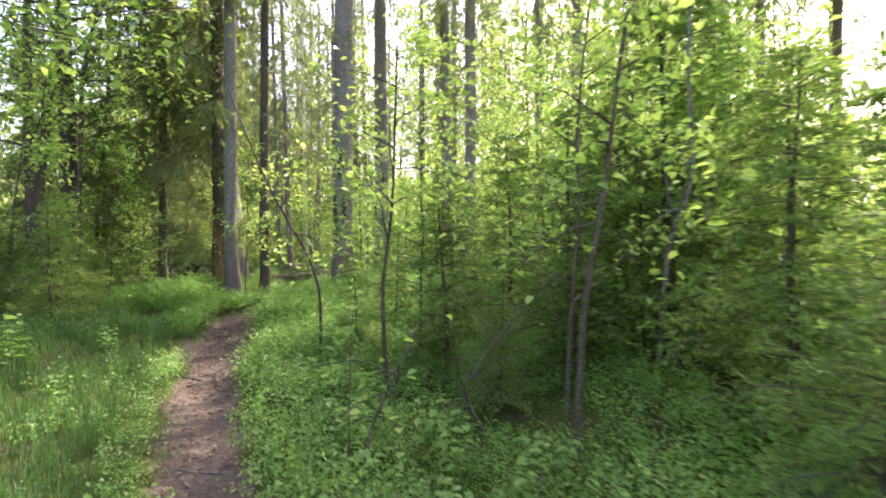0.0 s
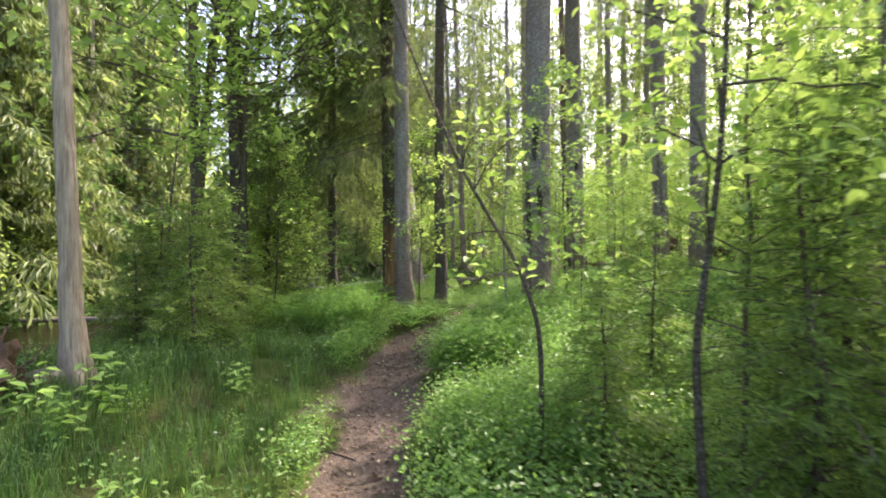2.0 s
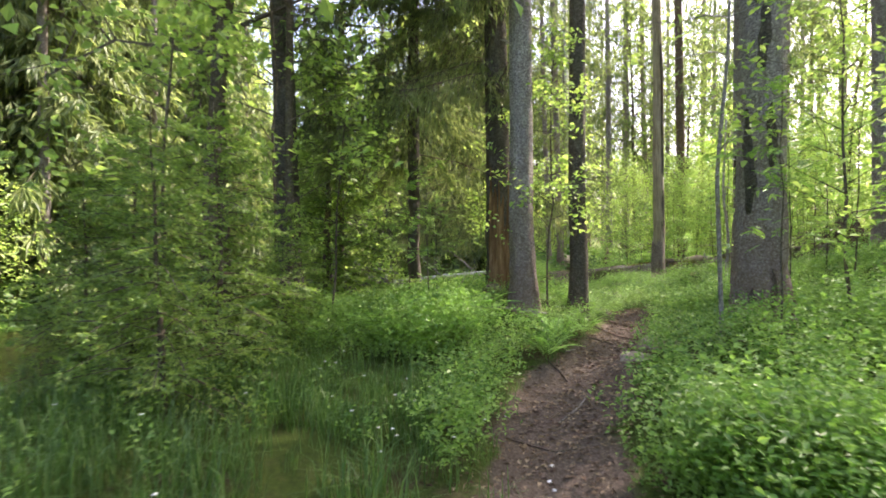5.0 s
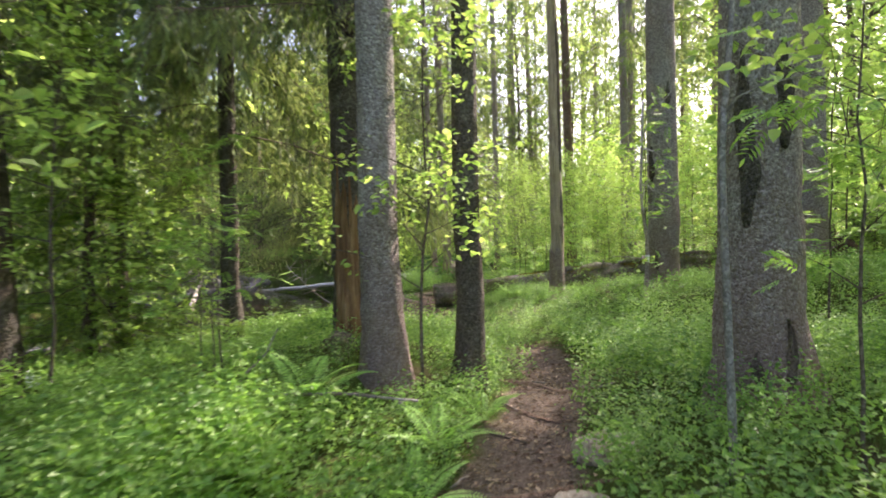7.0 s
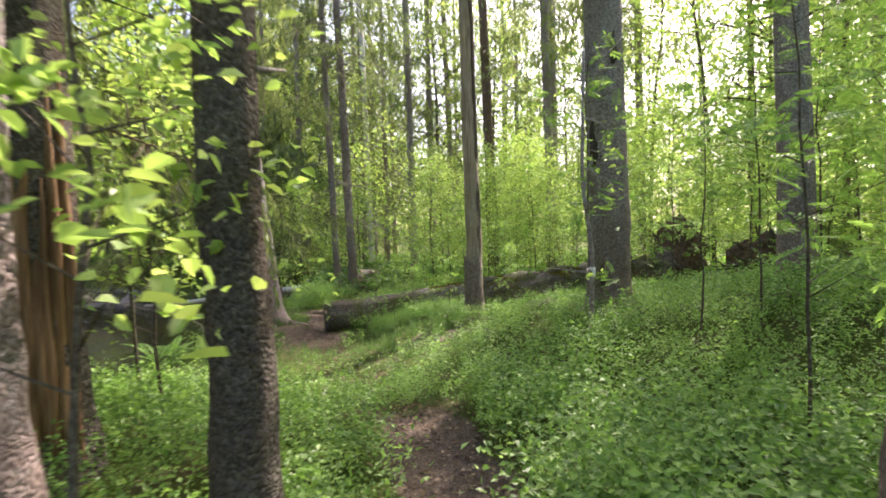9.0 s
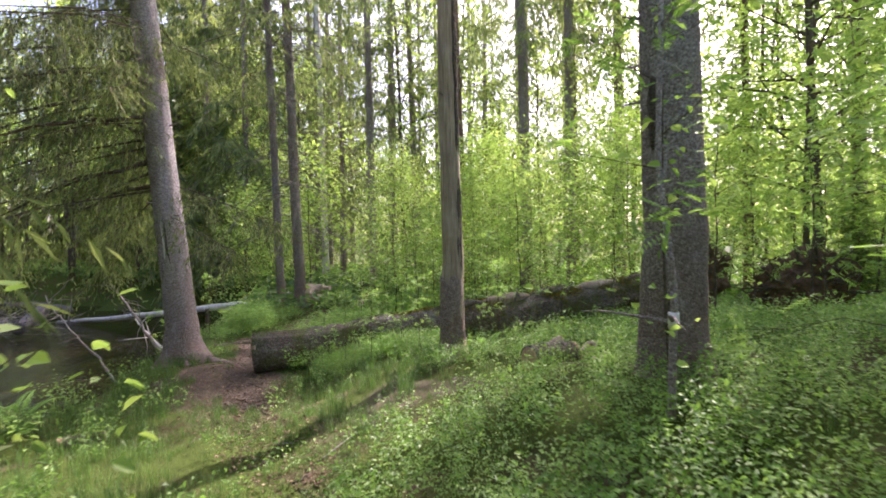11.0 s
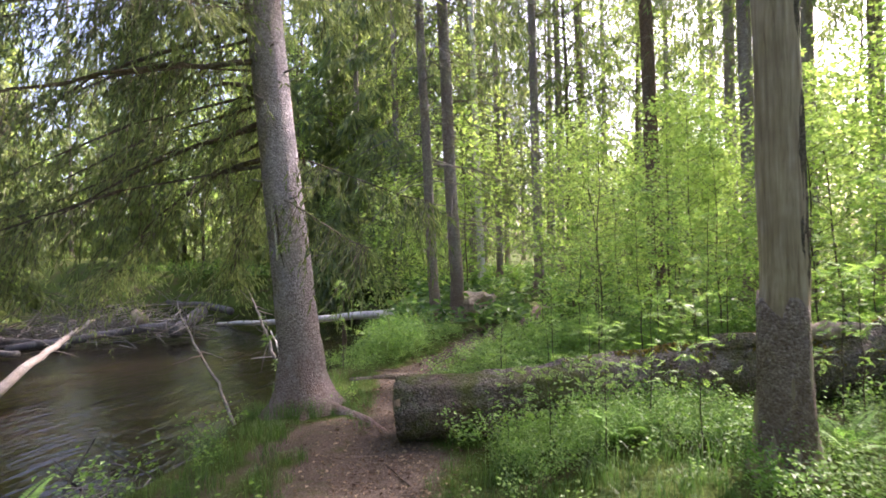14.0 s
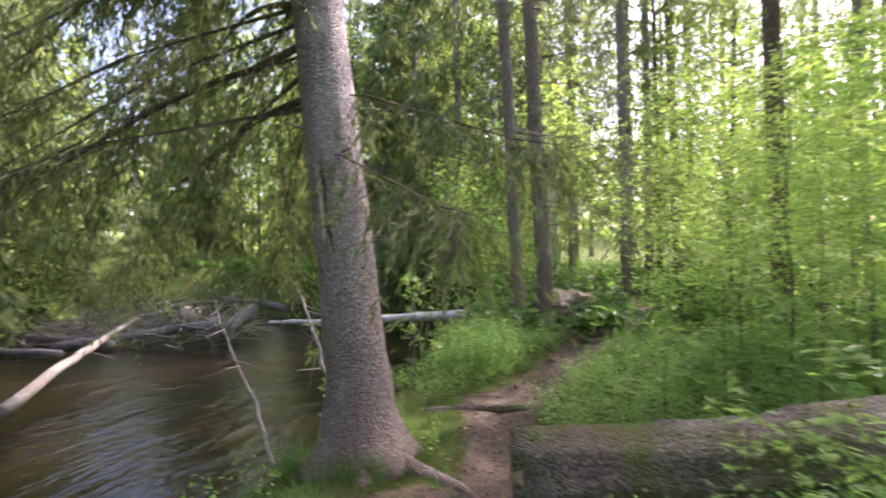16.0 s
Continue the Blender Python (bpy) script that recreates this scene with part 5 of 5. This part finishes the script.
for k, (x, y) in enumerate([(-11, 40), (-9, 38.2), (-19, 44.5), (-22, 47), (-7, 41), (-4.6, 43.5), (-16, 47), (-10, 45.5), (-26, 48.5), (-2, 40.5), (-8, 48.5), (0.5, 45), (-30, 50), (-24, 52), (3, 42), (-12.5, 50)]):
    root = thing("spruce_tree", "spruce with low boughs beyond the river bend", "tree", [("trunk", FAR_TRUNK[k % 4])], at_ground(x, y, g.uniform(0, 360), g.uniform(0.75, 1.1)), "river bend spruces")
    crowned(root, DENSE_CROWN[k % 2] if x < -12.4 else FAR_CROWN[1])
    if x > -12.4:
        tagged(child("dead_branchwork", BOUGHS[k % 2], root), "bare grey dead boughs", kind="stuff")
BUSH_AT = [(float(far_shore(y)) - g.uniform(0.4, 2.5), y) for y in np.arange(-4, 33, 2.4)] + [(-7.7, 12.3), (-4.7, 25.2), (-3.4, 23.3), (-1.9, 24.2), (-0.4, 23.2), (-5.3, 28.5), (-3.2, 27.3), (-0.9, 26.8), (1.2, 24.6), (-7.9, 28.4), (-2.3, 21.9), (2.6, 20.3), (-8.9, 29.8), (-5.4, 33.5), (-4.2, 31.5), (3.4, 9.6), (3.6, 12.2), (2.6, 14.2), (4.7, 10.6), (5.2, 12.9), (2.4, 15.4), (4.6, 16.2), (-9.8, 32.4), (-12.5, 34.8), (-15.5, 36.2), (-11.2, 31.9), (0.3, 25.2), (1.9, 23.4)]
count = 0
while count < 94:
    if count < len(BUSH_AT):
        x, y = BUSH_AT[count]
    else:
        x, y = g.uniform(-20, 18), g.uniform(0, 44)
        off = x - float(shore(y))
        if off < 0.5 or (-9 < x < 2.3 and y < 25.5) or (x < 3.8 and y < 10) or (-8.5 < x < -5.5 and y < 34):
            continue
    thing("deciduous_bush", "sunlit broadleaf undergrowth of the forest", "bush", list(zip(PARTS, NEAR_BUSH[count % 2] if y > 21 and y < 29 and -6 < x < 3 else FAR_LEAF[count % 3])), at_ground(x, y, g.uniform(0, 360), g.uniform(0.65, 1.2)), "forest undergrowth")
    count += 1
count = 0
BIRCH_AT = [(-7.3, 9.6), (-7.9, 12.6), (3.4, 22.6), (-6.9, 9.0)]
while count < 26:
    x, y = BIRCH_AT[count] if count < 4 else (g.uniform(-20, 24), g.uniform(2, 48))
    off = x - float(shore(y))
    if count >= 4 and (off < 1.0 or (abs(x + 3) < 6 and y < 24) or (-9 < x < 0 and y < 34) or (x < 7 and y < 21)):
        continue
    thing("birch_tree", "slender broadleaf tree with a light green crown", "tree", list(zip(PARTS, BIRCH[count % 2])), at_ground(x, y, g.uniform(0, 360), g.uniform(0.8, 1.2)), "forest birches")
    count += 1
for k, (x, y, s) in enumerate([(3.4, 27.4, 0.9), (5.6, 29.5, 1.0), (2.2, 30.2, 0.95), (7.6, 30.5, 1.05), (6.8, 26.2, 0.9), (8.6, 22.5, 1.0), (-12.2, 36.5, 0.8), (-14.5, 39.5, 0.9), (-17, 42, 1.0), (-13, 44, 1.1), (-10.2, 34.6, 0.7)]):
    thing("birch_tree", "slender broadleaf tree with a light green crown", "tree", list(zip(PARTS, BIRCH[k % 2])), at_ground(x, y, k * 83, s), "forest birches")
for k, (x, y, s) in enumerate([(2.9, 25.4, 1.1), (4.3, 26.3, 1.2), (5.6, 24.6, 1.1), (1.4, 27.0, 1.1), (4.9, 21.0, 1.0)]):
    thing("deciduous_bush", "sunlit broadleaf undergrowth of the forest", "bush", list(zip(PARTS, FAR_LEAF[k % 3])), at_ground(x, y, k * 67, s), "forest undergrowth")
for k, (x, y, s) in enumerate([(-6.9, 10.1, 0.8), (3.6, 10.9, 0.85)]):
    thing("birch_tree", "slender broadleaf tree hanging light leaves over the path", "tree", list(zip(PARTS, NEAR_BIRCH[k % 2])), at_ground(x, y, k * 71 + 30, s), "forest birches")
# distant woods that close the view
for n, mat, text in ((20000, M_OLDNEEDLE, "distant dark spruce woods"), (30000, M_BROAD, "distant light green broadleaf woods")):
    a, r = g.uniform(0, 2 * np.pi, n), g.uniform(52, 85, n)
    at = np.stack([-5 + r * np.cos(a), 15 + r * np.sin(a), 2.0 + g.uniform(0, 1, n) ** 0.9 * 15 * (0.7 + 0.3 * np.sin(a * 37) * np.sin(a * 11 + 1))], -1)
    v, f = leaf_quads(at, g.normal(0, 1, (n, 3)), unit(g.normal(0, 1, (n, 3))), g.uniform(0.6, 1.5, n), g.uniform(0.4, 0.8, n))
    tagged(new("distant_woods", mesh_np("distant_woods", v, f, mat)), text + " closing off the forest", "woods", kind="stuff")


# ---- ground cover ----
def scatter(me_name, templates, x, y, size, g, mat):
    """Copies of small plants joined into one mesh."""
    vs, fs, off = [], [], 0
    z = ground(x, y)
    kind = g.integers(0, len(templates), len(x))
    turn = g.uniform(0, 2 * np.pi, len(x))
    for i, (v, f) in enumerate(templates):
        m = kind == i
        n = int(m.sum())
        c, s, k = np.cos(turn[m])[:, None], np.sin(turn[m])[:, None], size[m][:, None]
        px = (v[None, :, 0] * c - v[None, :, 1] * s) * k + x[m][:, None]
        py = (v[None, :, 0] * s + v[None, :, 1] * c) * k + y[m][:, None]
        pz = v[None, :, 2] * k + z[m][:, None]
        vs.append(np.stack([px, py, pz], -1).reshape(-1, 3))
        fs.append((f[None] + (np.arange(n) * len(v))[:, None, None]).reshape(-1, f.shape[1]) + off)
        off += n * len(v)
    return mesh_np(me_name, np.concatenate(vs), np.concatenate(fs), mat)


def bilberry(seed, n=54, leaf=0.024):
    g = np.random.default_rng(seed)
    stems = 8
    a = g.uniform(0, 6.28, stems)
    tip = np.stack([np.cos(a) * g.uniform(.03, .16, stems), np.sin(a) * g.uniform(.03, .16, stems), g.uniform(.12, .25, stems)], -1)
    t = g.uniform(0.4, 1.05, n)
    at = tip[g.integers(0, stems, n)] * t[:, None] + g.normal(0, 0.022, (n, 3))
    k = g.uniform(0.7, 1.25, n)
    return leaf_quads(at, g.normal(0, 1, (n, 3)) * [1, 1, 0.35] + [0, 0, .1], unit(g.normal(0, .5, (n, 3)) + [0, 0, 1.0]), leaf * k, leaf * 0.62 * k, 0.15)


def grass_tuft(seed, n=20, h=0.3):
    g = np.random.default_rng(seed)
    a = g.uniform(0, 6.28, n)
    b = np.stack([g.normal(0, .06, n), g.normal(0, .06, n), np.zeros(n)], -1)
    d = np.stack([np.cos(a), np.sin(a), np.zeros(n)], -1)
    s = np.stack([-np.sin(a), np.cos(a), np.zeros(n)], -1) * 0.0026
    hh = (h * g.uniform(0.4, 1.15, n))[:, None]
    lean = g.uniform(0.1, 0.9, n)[:, None]
    up = np.array([0, 0, 1.0])
    m, e = b + up * hh * 0.6 + d * hh * lean * 0.3, b + up * hh * (1 - 0.45 * lean) + d * hh * lean
    v = np.stack([b - s, b + s, m + s, m - s, e], 1).reshape(-1, 3)
    o = np.arange(n)[:, None] * 5
    return v, np.concatenate([o + [0, 1, 2], o + [0, 2, 3], o + [3, 2, 4]])


def mossy_gap(x, y):
    """Low moss round the snag and the sawn log, with no shrubs."""
    return (np.hypot((x + 3.3) / 1.55, (y - 17.05) / 0.78) < 1 + 0.2 * waves(x, y, 3.0))


def grass_zone(x, y):
    return ((x + 0.42 * y < -0.6) & (y < 9) & (x > -7)) | ((y > 13.8) & (y < 19.2) & (x < -4.3 + 0.12 * (y - 14)) & (x > -9.8)) | ((y > 19.1) & (y < 21.2) & (x < -6.5) & (x > -9.8))


g = np.random.default_rng(500)


def spread_over(n, x0, x1, y0, y1):
    return g.uniform(x0, x1, n), g.uniform(y0, y1, n)


x, y = spread_over(19500, -9.5, 2.0, 1.5, 24)
d_trail = trail_distance(x, y)
patch = waves(x, y, 0.8) + 0.5 * waves(x, y, 2.2)
keep = (soil(x, y) < 0.3) & (x - shore(y) > 0.6) & (patch > -1.1) & ~(grass_zone(x, y) & (g.random(len(x)) < 0.93)) & ~mossy_gap(x, y) & (g.random(len(x)) < np.clip(1.35 - d_trail / 6, 0.45, 1))
tagged(new("bilberry_shrubs", scatter("bilberry_shrubs", [bilberry(510 + i) for i in range(5)], x[keep], y[keep], np.clip(1.25 + 0.38 * patch[keep] + g.normal(0, 0.2, keep.sum()), 0.6, 1.75), g, M_BILBERRY)), "low bright green bilberry shrubs covering the forest floor", "shrubs", kind="stuff")
x, y = spread_over(4500, -32, 16, -2, 44)
off = x - shore(y)
keep = ((off > 0.6) | (x < far_shore(y) - 0.3)) & ~((x > -9.5) & (x < 2.0) & (y > 1.5) & (y < 24)) & (soil(x, y) < 0.3)
tagged(new("undergrowth", scatter("undergrowth", [bilberry(520 + i, 26, 0.085) for i in range(4)], x[keep], y[keep], g.uniform(1.2, 2.6, keep.sum()), g, M_BILBERRY)), "low leafy undergrowth spreading through the forest", "undergrowth", kind="stuff")
cx, cy, cr = np.array([-1.3, -0.9, -2.3, -1.2, -4.9, -0.4, -7.3, -4.4, -2.6, -4.8, -4.0]), np.array([6.3, 7.6, 7.9, 9.2, 9.6, 10.6, 22.6, 22.8, 22.9, 19.15, 19.3]), np.array([0.75, 0.8, 0.35, 1.0, 0.5, 1.0, 0.65, 0.8, 0.8, 0.5, 0.45])
which, a, r = g.integers(0, 11, 1800), g.uniform(0, 6.28, 1800), np.sqrt(g.random(1800))
x, y = cx[which] + np.cos(a) * r * cr[which], cy[which] + np.sin(a) * r * cr[which]
keep = trail_distance(x, y) > 0.5
low = np.where((y > 18.4) & (y < 20), 0.5, 1.0)
tagged(new("tall_shrubs", scatter("tall_shrubs", [bilberry(550 + i, 90, 0.0165) for i in range(4)], x[keep], y[keep], g.uniform(1.7, 2.5, keep.sum()) * low[keep], g, M_BILBERRY)), "knee-high leafy shrubs mounded beside the path", "shrubs", kind="stuff")
y = g.uniform(-2, 39, 3400)
x = np.where(g.random(3400) < 0.8, far_shore(y) - g.uniform(0, 1, 3400) ** 1.5 * 8 + 0.3, shore(y) + 0.5 + g.random(3400) * 2.5)
keep = (x < far_shore(y) + 0.4) | (y > 24)
tagged(new("bank_plants", scatter("bank_plants", [bilberry(540 + i, 20, 0.10) for i in range(4)], x[keep], y[keep], g.uniform(1.2, 2.8, keep.sum()), g, M_GRASS)), "lush green plants along the river banks", "plants", kind="stuff")
x, y = spread_over(21000, -10, 2.5, 0.5, 26)
near = trail_distance(x, y)
keep = (soil(x, y) < 0.62) & (x - shore(y) > 0.4) & ((grass_zone(x, y) & (waves(x, y, 1.7) > -0.75)) | (g.random(len(x)) < 0.08) | ((near < 0.75) & (g.random(len(x)) < 0.3)))
tagged(new("grass", scatter("grass", [grass_tuft(530 + i) for i in range(5)], x[keep], y[keep], g.uniform(0.35, 1.1, keep.sum()) * np.where(near[keep] < 0.7, 0.6, 1.0) * np.where(y[keep] < 9, 1.2, 0.8), g, M_GRASS)), "tufts of soft green forest grass", "grass", kind="stuff")

# litter: fallen needles, twigs and dry leaves on the bare soil
M_LITTER, nt_l, p_l = node_material("dry_litter")
geo_l = nt_l.nodes.new("ShaderNodeNewGeometry")
nt_l.links.new(ramp(nt_l, geo_l.outputs["Random Per Island"], [(0.0, (0.06, 0.035, 0.02)), (0.5, (0.17, 0.11, 0.065)), (1.0, (0.36, 0.28, 0.18))]), p_l.inputs[0])
p_l.inputs["Roughness"].default_value = 0.9
seg, t = g.integers(1, 11, 26000), g.random(26000)
tx, ty = np.array([p[0] for p in TRAIL]), np.array([p[1] for p in TRAIL])
x = tx[seg] + (tx[seg + 1] - tx[seg]) * t + g.normal(0, 0.36, 26000)
y = ty[seg] + (ty[seg + 1] - ty[seg]) * t + g.normal(0, 0.3, 26000)
keep = (x - shore(y) > 0.9) & (soil(x, y) > 0.05)
x, y = x[keep], y[keep]
n = len(x)
at = np.stack([x, y, ground(x, y) + 0.006], -1)
k = g.uniform(0.5, 1.5, n)
v, f = leaf_quads(at, np.stack([g.normal(0, 1, n), g.normal(0, 1, n), g.normal(0.05, 0.12, n)], -1), unit(np.stack([g.normal(0, .25, n), g.normal(0, .25, n), np.ones(n)], -1)), 0.035 * k, np.where(g.random(n) < 0.6, 0.005, 0.02) * k, 0.2)
tagged(new("leaf_litter", mesh_np("leaf_litter", v, f, M_LITTER)), "dry needles, twigs and leaves strewn on the soil", "litter", kind="stuff")

# small white flowers in the grass and sticks on the ground
x = np.concatenate([g.normal(-4.2, 0.5, 26), g.normal(-4.6, 0.8, 18)])
y = np.concatenate([g.normal(7.8, 0.45, 26), g.normal(6.4, 0.7, 18)])
n = len(x)
at = np.repeat(np.stack([x, y, ground(x, y) + g.uniform(0.16, 0.3, n)], -1), 5, 0)
a = np.tile(np.arange(5) * 1.257, n)
v, f = leaf_quads(at, np.stack([np.cos(a), np.sin(a), np.full(5 * n, 0.2)], -1), np.tile([0, 0, 1.0], (5 * n, 1)), 0.013, 0.011)
tagged(new("white_flowers", mesh_np("white_flowers", v, f, M_TAPE)), "tiny white woodland flowers scattered in the grass", "flowers", kind="stuff")
g = np.random.default_rng(990)
for k in range(26):
    t = g.uniform(2, 10.5)
    i = int(t)
    cx, cy = TRAIL[i][0] + (TRAIL[i + 1][0] - TRAIL[i][0]) * (t - i) + g.normal(0, 0.5), TRAIL[i][1] + (TRAIL[i + 1][1] - TRAIL[i][1]) * (t - i) + g.normal(0, 0.3)
    a, ln = g.uniform(0, 6.28), g.uniform(0.15, 0.5)
    q = np.stack([np.array([cx + math.cos(a) * ln * u, cy + math.sin(a) * ln * u, 0.0]) for u in (-0.5, -0.15, 0.2, 0.5)])
    q[:, 2] = ground(q[:, 0], q[:, 1]) + 0.008
    q[1:3, :2] += g.normal(0, 0.01, (2, 2))
    tagged(new("stick", tube_mesh("stick", [tube(q, [0.006, 0.007, 0.006, 0.003], 6, 0.1, k)], M_GREYTWIG if k % 2 else M_TWIG)), "small dry stick lying on the path", "stick", "sticks")
